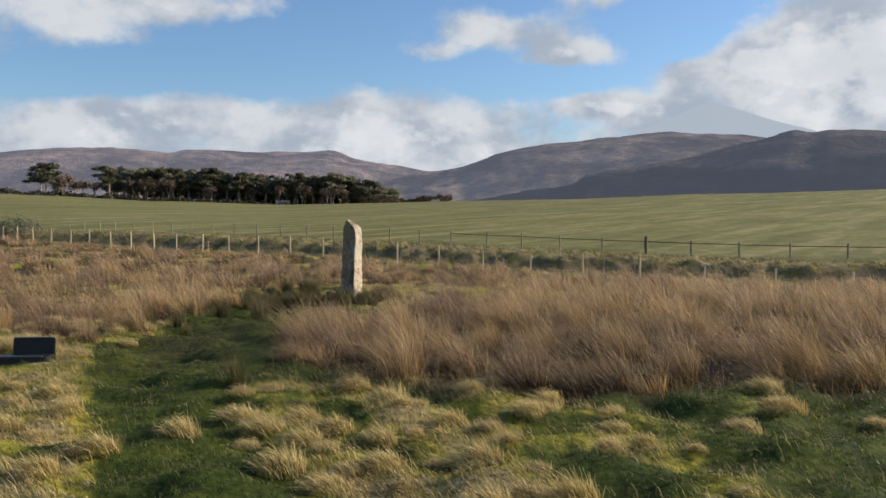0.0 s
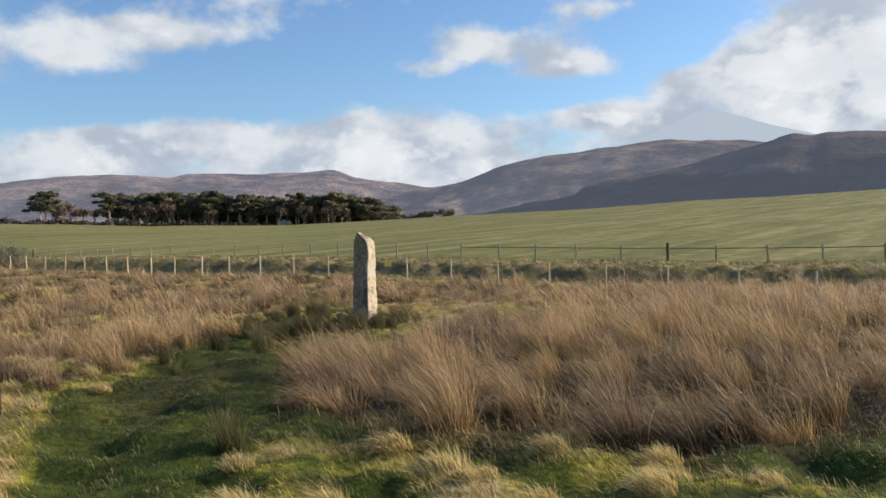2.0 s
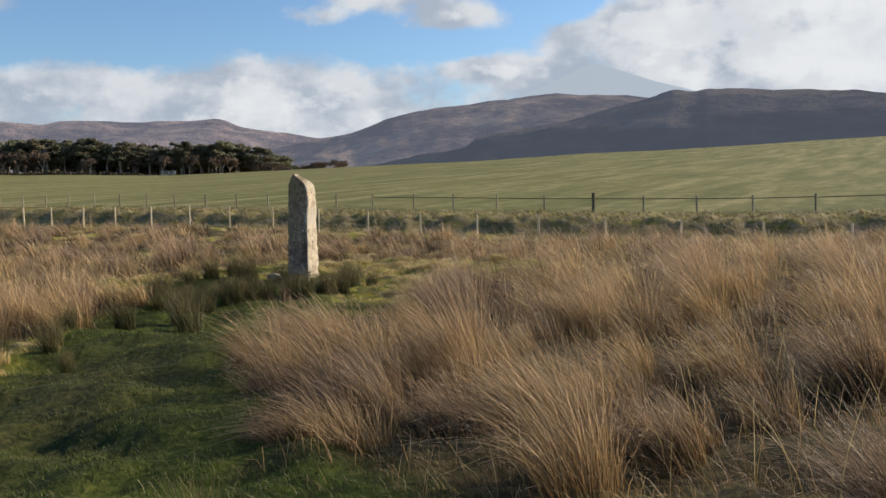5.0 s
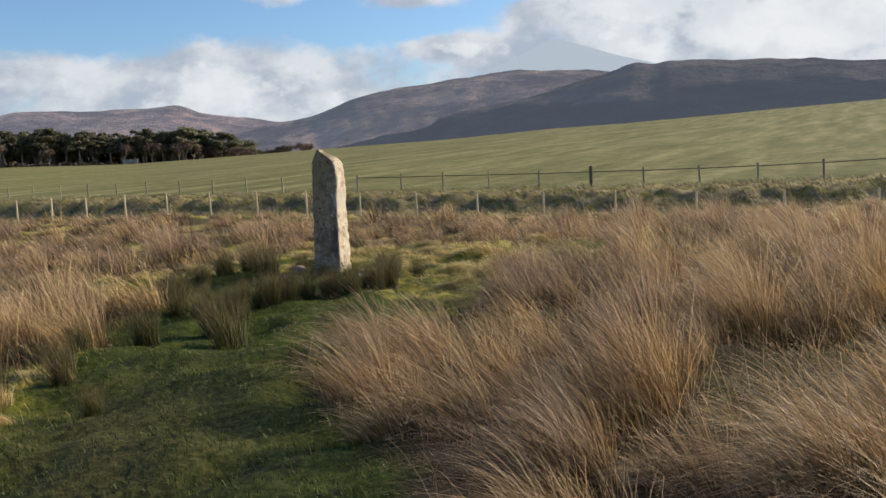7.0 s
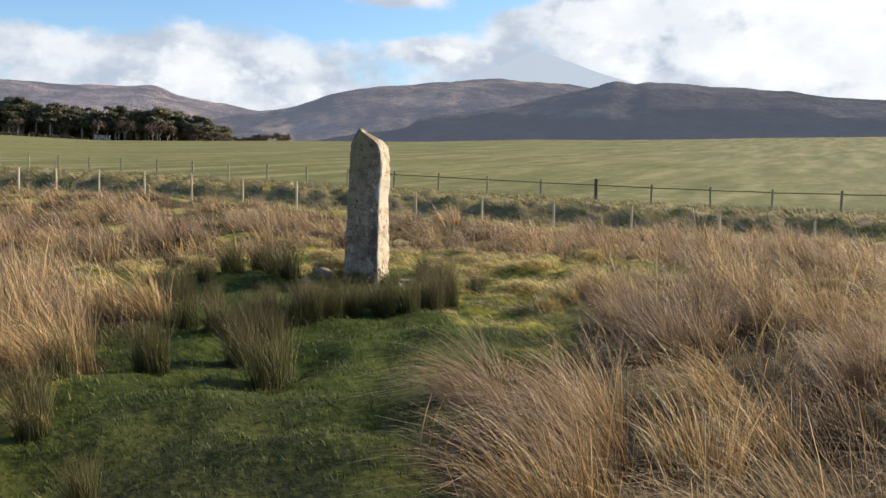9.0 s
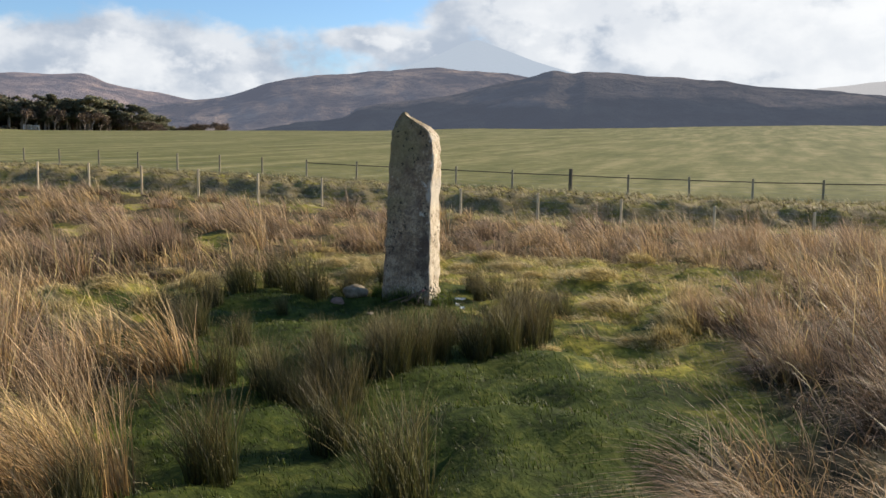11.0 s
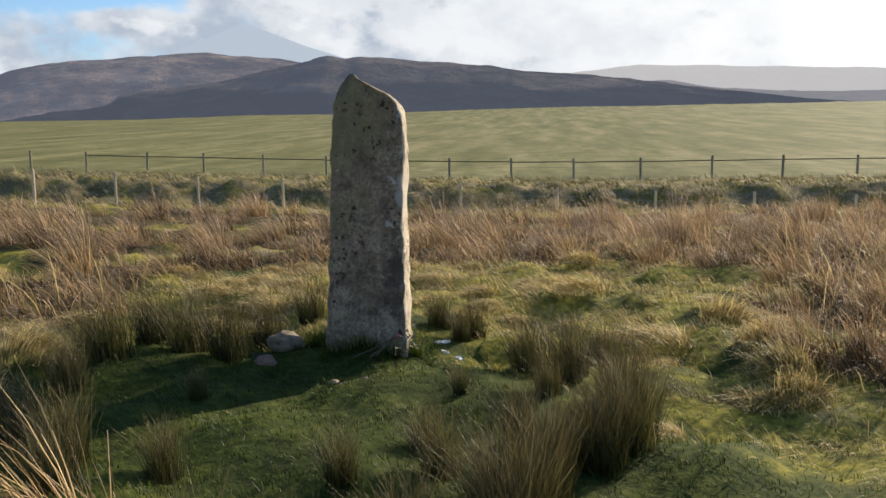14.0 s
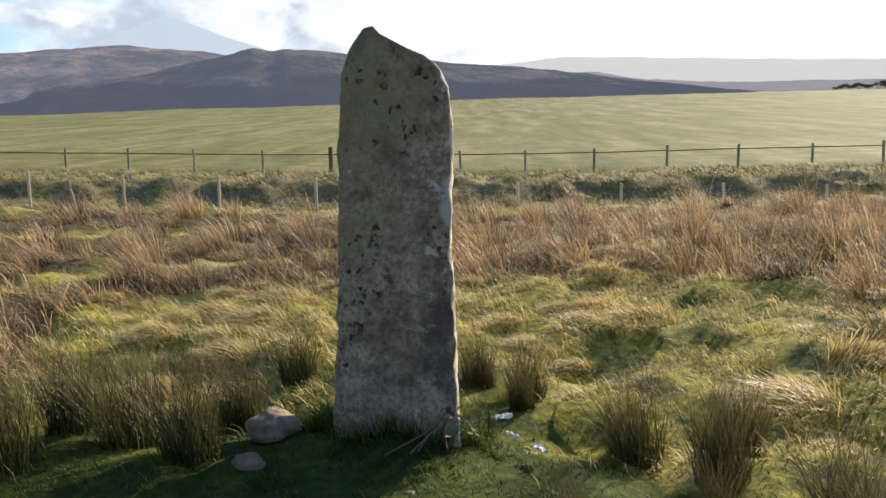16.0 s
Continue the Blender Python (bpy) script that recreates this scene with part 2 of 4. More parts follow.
def needle_material():
    """Dark evergreen foliage that lets a little light through."""
    mat, n = material("pine_needles")
    p = n.put("ShaderNodeTexCoord").outputs["Object"]
    chance = n.put("ShaderNodeObjectInfo").outputs["Random"]
    col = n.ramp(n.noise(p, 1.1, 4), [(0.35, (0.12, 0.13, 0.085)), (0.5, (0.24, 0.24, 0.16)), (0.65, (0.36, 0.3, 0.2))])
    col = n.put("ShaderNodeHueSaturation", {"Value": n.math("ADD", 0.75, n.math("MULTIPLY", chance, 0.6)), "Color": col}).outputs[0]
    leaf = n.put("ShaderNodeBsdfDiffuse", {"Color": col}).outputs[0]
    thin = n.put("ShaderNodeBsdfTranslucent", {"Color": col}).outputs[0]
    n.put("ShaderNodeOutputMaterial", {0: n.put("ShaderNodeMixShader", {0: 0.5, 1: leaf, 2: thin}).outputs[0]})
    return mat


def hill_material(name, moor, heath, wood, wood_top, haze, haze_glow):
    """Moorland with plantation below wood_top (metres); distance haze is painted on as emission."""
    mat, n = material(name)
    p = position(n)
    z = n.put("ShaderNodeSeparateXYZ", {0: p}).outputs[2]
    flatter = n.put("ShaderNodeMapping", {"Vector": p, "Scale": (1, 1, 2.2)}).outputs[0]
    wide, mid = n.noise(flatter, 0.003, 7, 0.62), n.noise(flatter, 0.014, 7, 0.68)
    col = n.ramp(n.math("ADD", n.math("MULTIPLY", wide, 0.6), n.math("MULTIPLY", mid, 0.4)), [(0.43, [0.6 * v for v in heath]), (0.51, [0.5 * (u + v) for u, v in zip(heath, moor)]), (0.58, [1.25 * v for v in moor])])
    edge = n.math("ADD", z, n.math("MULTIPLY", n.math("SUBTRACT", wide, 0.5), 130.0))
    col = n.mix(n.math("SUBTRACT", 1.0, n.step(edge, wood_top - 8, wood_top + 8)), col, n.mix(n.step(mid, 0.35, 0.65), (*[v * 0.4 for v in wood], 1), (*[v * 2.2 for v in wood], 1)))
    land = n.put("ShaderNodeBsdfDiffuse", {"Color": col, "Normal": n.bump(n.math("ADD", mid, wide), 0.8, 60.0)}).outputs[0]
    glow = n.put("ShaderNodeEmission", {"Color": (*haze_glow, 1), "Strength": 1.0}).outputs[0]
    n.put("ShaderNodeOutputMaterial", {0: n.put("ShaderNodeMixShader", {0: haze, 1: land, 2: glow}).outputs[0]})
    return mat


TURF = ground_material()
# brown dead rush; bases darkened for shade between clumps, tips paled as if sunlit
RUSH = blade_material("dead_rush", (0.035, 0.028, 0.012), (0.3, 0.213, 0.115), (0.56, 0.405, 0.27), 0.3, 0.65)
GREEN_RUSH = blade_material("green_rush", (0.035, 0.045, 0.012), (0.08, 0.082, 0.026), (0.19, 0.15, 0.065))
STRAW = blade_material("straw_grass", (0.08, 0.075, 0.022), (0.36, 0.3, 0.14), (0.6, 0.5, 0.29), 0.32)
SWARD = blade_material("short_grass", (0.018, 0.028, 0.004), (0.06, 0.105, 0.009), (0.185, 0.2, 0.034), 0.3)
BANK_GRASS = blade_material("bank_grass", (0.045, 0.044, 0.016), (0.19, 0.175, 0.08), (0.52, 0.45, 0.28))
STONE = stone_material()
BOULDER = plain("pale_boulder", [(0.1, 0.08, 0.05), (0.22, 0.175, 0.115), (0.4, 0.34, 0.25)], 14, 0.9, 0.7)
PINK_ROCK = plain("pink_rock", [(0.12, 0.07, 0.05), (0.3, 0.19, 0.14)], 18, 0.9, 0.7)
POST = plain("weathered_post", [(0.38, 0.29, 0.18), (0.6, 0.48, 0.32), (0.78, 0.65, 0.46)], 30, 0.85, 0.5, (1, 1, 0.08))
OLD_POST = plain("grey_post", [(0.15, 0.12, 0.075), (0.31, 0.26, 0.17), (0.46, 0.39, 0.27)], 30, 0.9, 0.5, (1, 1, 0.08))
RAIL_POST = plain("dark_post", [(0.07, 0.058, 0.04), (0.17, 0.14, 0.095)], 30, 0.9, 0.5, (1, 1, 0.08))
WIRE = plain("galvanised_wire", [(0.2, 0.2, 0.19), (0.32, 0.32, 0.31)], 40, 0.5, 0.1)
PLASTIC = plain("black_plastic", [(0.01, 0.01, 0.011), (0.028, 0.028, 0.03)], 30, 0.45, 0.2)
GREY_PLASTIC = plain("grey_plastic", [(0.06, 0.06, 0.065), (0.16, 0.16, 0.17)], 30, 0.5, 0.2)
BARK = plain("pine_bark", [(0.15, 0.11, 0.085), (0.32, 0.25, 0.2), (0.45, 0.38, 0.32)], 2.0, 0.95, 0.5)
NEEDLES = needle_material()
SCRUB = plain("dark_scrub", [(0.03, 0.026, 0.018), (0.075, 0.06, 0.04), (0.12, 0.1, 0.06)], 1.0, 0.95, 0.3)
TWIGS = plain("bare_twigs", [(0.1, 0.07, 0.05), (0.22, 0.155, 0.108)], 1.5, 0.95, 0.3)
STICK = plain("peeled_stick", [(0.07, 0.045, 0.032), (0.2, 0.14, 0.1)], 25, 0.8, 0.4)
FLOWER = plain("faded_pink_bloom", [(0.35, 0.08, 0.07), (0.55, 0.22, 0.18)], 60, 0.7, 0.3)
LEAF = plain("dry_leaf", [(0.1, 0.1, 0.05), (0.32, 0.3, 0.2)], 40, 0.7, 0.3)
PALE = plain("bleached_scrap", [(0.5, 0.5, 0.46), (0.75, 0.75, 0.7)], 40, 0.7, 0.4)
GATE = plain("galvanised_gate", [(0.4, 0.4, 0.4), (0.6, 0.6, 0.6)], 10, 0.5, 0.1)
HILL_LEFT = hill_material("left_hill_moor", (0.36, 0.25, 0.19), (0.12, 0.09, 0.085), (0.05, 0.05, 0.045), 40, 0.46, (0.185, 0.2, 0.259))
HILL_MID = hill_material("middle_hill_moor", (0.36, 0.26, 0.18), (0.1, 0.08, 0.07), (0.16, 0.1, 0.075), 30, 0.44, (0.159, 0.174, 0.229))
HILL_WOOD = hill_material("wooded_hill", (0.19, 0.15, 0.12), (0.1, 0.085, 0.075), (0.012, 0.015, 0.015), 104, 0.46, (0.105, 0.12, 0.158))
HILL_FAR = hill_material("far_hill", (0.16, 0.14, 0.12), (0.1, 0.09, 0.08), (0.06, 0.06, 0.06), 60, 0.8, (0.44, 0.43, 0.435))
HILL_PALE = hill_material("haze_glow_mountain", (0.16, 0.15, 0.14), (0.1, 0.1, 0.1), (0.06, 0.06, 0.06), 60, 0.95, (0.335, 0.382, 0.445))
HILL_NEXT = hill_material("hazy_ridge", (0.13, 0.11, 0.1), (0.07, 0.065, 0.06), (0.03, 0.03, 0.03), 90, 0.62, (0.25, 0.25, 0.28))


# ---------------------------------------------------------------- the lie of the land
NX, NY = 0.565, 0.825
NEAR_FENCE, FAR_FENCE, CREST = 35.84, 45.84, 310.0
EX, EY = -2.0, 8.0


def sstep(v, a, b):
    t = np.clip((np.asarray(v, float) - a) / (b - a), 0, 1)
    return t * t * (3 - 2 * t)


def wave(x, y, size, seed):
    """Cheap smooth noise in -1..1 out of crossed waves."""
    rng = np.random.RandomState(seed)
    out = np.zeros_like(x, dtype=float)
    for i in range(7):
        a, ph = rng.uniform(0, 6.283), rng.uniform(0, 6.283)
        k = 6.283 / (size * rng.uniform(0.6, 1.7))
        out += np.sin(k * (x * math.cos(a) + y * math.sin(a)) + ph + 1.3 * np.sin(0.61 * k * (y * math.cos(a) - x * math.sin(a)) + 2 * ph))
    return out / 3.6


def near_ground(s):
    return np.interp(s, [-65, -45, -32, -25, -19.5, -14, -8.5, 0, 30], [0.45, 0.0, -0.05, -0.3, -0.45, -0.55, -0.55, -0.5, -0.5])


def near_posts(s):
    return np.interp(s, [-65, -45, -32, -25, -19.5, -14, -8.5, 0, 30], [0.45, 0.0, -0.05, -0.38, -0.62, -0.82, -1.06, -1.2, -1.2])


def far_ground(s):
    return np.interp(s, [-58, -46, -36, -28, -21, -14, -9, 0, 40], [0.8, 0.6, 0.4, 0.2, 0.0, -0.15, -0.2, -0.14, -0.1])


def lumps(x, y):
    """Tussocky ground: soft hummocks, flatter on the trodden way."""
    hummocky = sstep(y, 20.8, 22.6) * (1 - sstep(y, 30, 36))
    return 0.05 * wave(x, y, 2.4, 3) + 0.055 * wave(x, y, 1.0, 5) + 0.035 * wave(x, y, 0.48, 8) + hummocky * 0.07 * np.maximum(wave(x, y, 1.3, 9), -0.5)


def height(x, y):
    x, y = np.asarray(x, float), np.asarray(y, float)
    c, s = NX * x + NY * y, NY * x - NX * y
    dx, dy = x - EX, y - EY
    r = np.hypot(dx, dy) + 1e-6
    a = np.degrees(np.arctan2(dx, dy))
    along = np.maximum((NX * dx + NY * dy) / r, 0.13)
    rf = np.minimum((FAR_FENCE - NX * EX - NY * EY) / along, 290)
    e = np.interp(a, [-180, -60, -30, -24, -19, -10, 0, 15, 27, 37, 52, 61, 100, 180], [0.3, 1.2, 1.9, 1.75, 1.5, 1.33, 1.55, 1.95, 2.2, 2.38, 2.4, 2.2, 1.5, 0.3])
    zc = 1.5 + CREST * np.tan(np.radians(e))
    fg = far_ground(s)
    u = np.clip((r - rf) / (CREST - rf), 0, 1)
    pasture = fg + (zc - fg) * (0.9 * u + 0.1 * u * u) + 0.10 * wave(x, y, 60, 21) * u * 2
    k = np.interp(a, [-60, -24, -12, -6, -3, 3, 50, 57, 63, 90], [0.0, 0.0, 0.02, 0.07, 0.12, 0.14, 0.1, 0.02, 0.02, 0.05])
    pasture = np.where(r > CREST, np.maximum(zc - k * (r - CREST), -9 - 0.002 * (r - CREST)), pasture)
    moor = 0.02 + near_ground(s) * sstep(c, 17, 34) + lumps(x, y) * (1 - sstep(r, 45, 70)) + 0.12 * sstep(-y, -5.0, -2.0)
    top = fg + 0.24 + 0.1 * wave(x, y, 2.2, 31) + 0.08 * np.maximum(wave(x, y, 0.8, 33), -0.4) + 0.05 * wave(x, y, 0.45, 35)
    rise = sstep(c + 0.35 * wave(x, y, 2.0, 36), NEAR_FENCE + 0.7, NEAR_FENCE + 3.0)
    bank = moor * (1 - rise) + top * rise
    after = sstep(c, FAR_FENCE - 2.6, FAR_FENCE - 0.4)
    land = bank * (1 - after) + pasture * after
    return land


# ---------------------------------------------------------------- mesh helpers
def grid_mesh(name, xs, ys, zs, mat):
    """A sheet over rows and columns of points."""
    rows, cols = xs.shape
    mesh = bpy.data.meshes.new(name)
    i = np.arange(rows * cols).reshape(rows, cols)
    quads = np.stack([i[:-1, :-1], i[:-1, 1:], i[1:, 1:], i[1:, :-1]], -1).reshape(-1, 4)
    arrays(mesh, np.stack([xs, ys, zs], -1).reshape(-1, 3), quads)
    mesh.materials.append(mat)
    mesh.shade_smooth()
    return mesh


def arrays(mesh, verts, faces):
    """Fill a mesh from arrays of points and of equal-sided faces."""
    k = faces.shape[1]
    mesh.vertices.add(len(verts))
    mesh.vertices.foreach_set("co", np.ascontiguousarray(verts, dtype=np.float32).ravel())
    mesh.loops.add(faces.size)
    mesh.loops.foreach_set("vertex_index", np.ascontiguousarray(faces, dtype=np.int32).ravel())
    mesh.polygons.add(len(faces))
    mesh.polygons.foreach_set("loop_start", np.arange(0, faces.size, k, dtype=np.int32))
    mesh.update(calc_edges=True)


def paint(mesh, name, rgb):
    layer = mesh.color_attributes.new(name, "FLOAT_COLOR", "POINT")
    layer.data.foreach_set("color", np.concatenate([rgb, np.ones((len(rgb), 1))], 1).astype(np.float32).ravel())


def part(name, bm, mat, parent, label=""):
    mesh = bpy.data.meshes.new(name)
    bm.to_mesh(mesh)
    bm.free()
    mesh.materials.append(mat)
    ob = new(name, mesh)
    ob.parent = parent
    return tagged(ob, label)


def tube(bm, points, radii, sides=6):
    """A round limb along points; tapers by radii."""
    rings = []
    pts = [Vector(p) for p in points]
    for i, p in enumerate(pts):
        d = (pts[min(i + 1, len(pts) - 1)] - pts[max(i - 1, 0)]).normalized()
        side = d.orthogonal().normalized()
        other = d.cross(side)
        rings.append([bm.verts.new(p + float(radii[i]) * (math.cos(6.2832 * k / sides) * side + math.sin(6.2832 * k / sides) * other)) for k in range(sides)])
    for a, b in zip(rings, rings[1:]):
        best = min(range(sides), key=lambda o: (a[0].co - b[o].co).length)
        for k in range(sides):
            bm.faces.new((a[k], a[(k + 1) % sides], b[(k + 1 + best) % sides], b[(k + best) % sides]))
    bm.faces.new(rings[0][::-1])
    bm.faces.new(rings[-1])
    bmesh.ops.recalc_face_normals(bm, faces=bm.faces)


def box(bm, size, at=(0, 0, 0), bevel=0.0, turn=(0, 0, 0)):
    made = bmesh.ops.create_cube(bm, size=1.0, matrix=pose(*at, *turn) @ Matrix.Diagonal((*size, 1)))
    if bevel:
        edges = list({e for v in made["verts"] for e in v.link_edges})
        bmesh.ops.bevel(bm, geom=edges, offset=bevel, segments=2, affect="EDGES")


# ---------------------------------------------------------------- which plants grow where
def inside(x, y, corners):
    hit = np.zeros(np.shape(x), bool)
    for (x0, y0), (x1, y1) in zip(corners, corners[1:] + corners[:1]):
        cross = ((y0 > y) != (y1 > y)) & (x < (x1 - x0) * (y - y0) / (y1 - y0 + 1e-9) + x0)
        hit ^= cross
    return hit


# the trodden way and the clearing round the stone, free of tall rushes
CLEARING = [(-9, -20), (30, -20), (30, 9.0), (4.8, 9.5), (3.0, 9.2), (1.3, 8.7), (0.2, 9.1), (-0.7, 9.7), (-1.6, 10.8), (-2.2, 12.2), (-2.6, 14.2), (-2.1, 15.6), (-1.0, 16.6), (-0.4, 17.6), (0.4, 18.8), (1.1, 19.7), (1.8, 20.5), (3.0, 21.3),
            (2.6, 23.6), (1.2, 24.6), (-0.5, 25.3), (-1.8, 26.2), (-3.4, 24.6), (-3.4, 23.2), (-4.0, 23.2), (-5.8, 22.4), (-6.4, 21.2), (-5.2, 20.3), (-4.4, 18.4), (-4.6, 16.6), (-5.2, 15.2), (-5.2, 13.6), (-5.8, 12.0), (-7.2, 11.4), (-9, 10.6)]


def tall(x, y):
    """True where the tall dead rushes stand."""
    jx, jy = x + 0.35 * wave(x, y, 1.6, 41), y + 0.35 * wave(x, y, 1.7, 42)
    c = NX * x + NY * y
    gap = (wave(x, y, 4.5, 43) > 0.45) & (y > 22)
    gap |= (wave(x, y, 1.9, 45) > 0.62) & (y < 22)
    for hx, hy, hr in ((0.4, 12.7, 0.5), (3.0, 10.7, 0.75), (1.3, 11.6, 0.35), (-0.3, 15.4, 0.5), (5.2, 12.4, 0.6)):
        gap |= np.hypot(jx - hx, jy - hy) < hr
    gap |= (wave(x, y, 2.4, 44) > -0.1) & (x < -4.2) & ((y < 15.2) | (x < -6.4)) & (y < 24)
    return ~inside(jx, jy, CLEARING) & (c < NEAR_FENCE - 1.2) & ~gap


def rush_bed(x, y):
    """True between the clumps of the near rush beds, where the dark litter colour also paints shade."""
    jx, jy = x + 0.35 * wave(x, y, 1.6, 41), y + 0.35 * wave(x, y, 1.7, 42)
    return ~inside(jx, jy, CLEARING) & (y < 22) & (x > -4.2)


def straw_amount(x, y):
    """How much dead, bleached grass lies in the turf, 0 to 1."""
    way = -2.05 - 0.39 * (y - 6.8)
    fore = sstep(-y, -11.5, -8.0) * (0.54 + 0.5 * wave(x, y, 1.4, 51)) * (1 - 0.7 * sstep(x, 0.0, 3.0)) * (0.2 + 0.8 * sstep(np.abs(x - way), 0.45, 1.2))
    side = sstep(way - x, 0.45, 1.0) * sstep(-y, -15.5, -12) * (0.68 + 0.35 * wave(x, y, 1.2, 53))
    margin = sstep(-x, 4.2, 5.0) * sstep(y, 10.5, 12.5) * (0.55 + 0.4 * wave(x, y, 1.6, 54))
    back = sstep(y, 20.6, 22.6) * (0.56 + 0.36 * wave(x, y, 2.0, 52))
    right = sstep(x + 0.3 * wave(x, y, 1.1, 57), -2.2, -1.1) * sstep(y, 15.6, 17.6) * (0.5 + 0.16 * wave(x, y, 0.9, 58))
    return np.clip(np.maximum.reduce([fore, side, margin, back, right]), 0, 1)


# ---------------------------------------------------------------- ground
def graded(lo, hi, a, b, fine, far):
    """Stations: fine between a and b, growing outwards."""
    mid = list(np.arange(a, b, fine))
    left, right = [a], [b]
    step = fine
    while left[-1] > lo:
        step *= far
        left.append(left[-1] - step)
    step = fine
    while right[-1] < hi:
        step *= far
        right.append(right[-1] + step)
    return np.array(left[:0:-1] + mid + right)


def make_ground():
    gx, gy = np.meshgrid(graded(-4600, 4600, -9, 12, 0.16, 1.028), graded(-4600, 4600, 4, 30, 0.16, 1.022))
    gz = height(gx, gy)
    mesh = grid_mesh("ground", gx, gy, gz, TURF)
    c = NX * gx + NY * gy
    field = sstep(c + 1.2 * wave(gx, gy, 9, 56), FAR_FENCE + 0.6, FAR_FENCE + 6.0)
    # litter colour on rush ground, also painting the shade between and before clumps
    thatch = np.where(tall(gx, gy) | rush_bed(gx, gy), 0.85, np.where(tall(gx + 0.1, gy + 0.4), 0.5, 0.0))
    # a dark patch on the way, painted as shade from the rushes
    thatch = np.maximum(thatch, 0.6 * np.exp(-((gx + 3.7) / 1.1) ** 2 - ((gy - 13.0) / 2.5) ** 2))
    verge = sstep(c, NEAR_FENCE + 0.3, NEAR_FENCE + 1.5)
    straw = np.maximum(straw_amount(gx, gy), 0.8 * sstep(c, 33, 35.5)) * (1 - verge) + verge * (1 - sstep(c, FAR_FENCE - 2.2, FAR_FENCE - 1.0)) * np.clip(0.88 + 0.25 * wave(gx, gy, 1.6, 55), 0, 1)
    # front slope of the bank darkened in colour, standing in for its shade
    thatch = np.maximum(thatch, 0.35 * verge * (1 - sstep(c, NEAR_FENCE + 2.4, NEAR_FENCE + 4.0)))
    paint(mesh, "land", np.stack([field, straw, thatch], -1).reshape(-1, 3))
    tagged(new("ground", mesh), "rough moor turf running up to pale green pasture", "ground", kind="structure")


make_ground()


# ---------------------------------------------------------------- hills on the skyline
def hill(name, label, mat, far, angles, rises, depth, rough, seed):
    """A range of hills: skyline rises (degrees) at bearings (degrees), far metres off."""
    a = np.linspace(angles[0], angles[-1], 260)
    e = np.interp(a, angles, rises)
    soft = np.exp(-np.linspace(-2, 2, 5) ** 2)
    e = np.convolve(np.pad(e, 2, mode="edge"), soft / soft.sum(), mode="valid")
    t = np.linspace(0, 1.25, 30)
    A, T = np.meshgrid(a, t)
    E = np.broadcast_to(e, A.shape)
    R = far * (1 - depth + depth * T)
    top = 1.5 + far * np.tan(np.radians(E))
    shape = np.where(T <= 1, np.sin(np.clip(T, 0, 1) * 1.5708) ** 1.25, 1 - 2.2 * (T - 1))
    X, Y = EX + R * np.sin(np.radians(A)), EY + R * np.cos(np.radians(A))
    folds = wave(X, Y, far * 0.09, seed) * 0.6 + wave(X, Y, far * 0.03, seed + 1) * 0.3
    crest = wave(X, Y, far * 0.018, seed + 2) * 0.35 + wave(X, Y, far * 0.006, seed + 3) * 0.18
    ease = np.clip(T, 0, 1) * (1 - np.clip(T, 0, 1)) * 4
    Z = -25 + (top + 25) * shape + rough * far * (folds * ease * 0.004 + crest * 0.00035)
    tagged(new(name, grid_mesh(name, X, Y, Z, mat)), label, "hill", kind="structure")


# the haze on each hill is emission mixed into its own material
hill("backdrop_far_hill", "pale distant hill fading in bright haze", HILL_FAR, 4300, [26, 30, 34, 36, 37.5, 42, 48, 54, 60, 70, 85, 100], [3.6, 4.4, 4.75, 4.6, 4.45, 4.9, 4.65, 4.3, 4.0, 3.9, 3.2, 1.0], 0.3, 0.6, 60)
hill("backdrop_pale_mountain", "pale blue pointed mountain with haze painted as glow", HILL_PALE, 4500, [2, 6, 10, 12.7, 15, 16.3, 17.2, 18.5, 21, 24, 28, 34], [1.5, 3.2, 4.8, 5.9, 6.8, 7.4, 7.6, 7.2, 6.3, 5.4, 4.2, 2.0], 0.25, 0.4, 65)
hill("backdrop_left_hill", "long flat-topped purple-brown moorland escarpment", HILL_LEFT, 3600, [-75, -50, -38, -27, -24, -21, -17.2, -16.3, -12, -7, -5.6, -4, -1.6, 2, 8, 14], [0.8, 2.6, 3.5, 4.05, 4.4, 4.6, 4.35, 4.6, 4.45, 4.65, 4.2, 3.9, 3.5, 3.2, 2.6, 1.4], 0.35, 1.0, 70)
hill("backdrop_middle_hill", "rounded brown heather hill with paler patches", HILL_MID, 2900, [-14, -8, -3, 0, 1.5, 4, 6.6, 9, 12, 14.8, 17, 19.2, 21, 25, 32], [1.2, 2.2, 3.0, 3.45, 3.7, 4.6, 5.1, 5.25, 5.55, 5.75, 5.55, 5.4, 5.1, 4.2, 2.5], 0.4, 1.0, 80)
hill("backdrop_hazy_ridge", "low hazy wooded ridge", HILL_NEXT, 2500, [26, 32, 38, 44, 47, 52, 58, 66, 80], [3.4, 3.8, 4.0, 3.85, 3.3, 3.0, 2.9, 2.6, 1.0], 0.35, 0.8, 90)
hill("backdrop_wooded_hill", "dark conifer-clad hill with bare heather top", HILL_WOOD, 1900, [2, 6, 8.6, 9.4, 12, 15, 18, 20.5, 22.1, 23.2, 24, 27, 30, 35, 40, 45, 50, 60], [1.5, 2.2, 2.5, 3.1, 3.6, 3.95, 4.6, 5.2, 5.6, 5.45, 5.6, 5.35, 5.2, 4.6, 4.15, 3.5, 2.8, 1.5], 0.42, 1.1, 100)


# ---------------------------------------------------------------- blades: rushes and grasses
WIND = np.array([-0.93, 0.12])


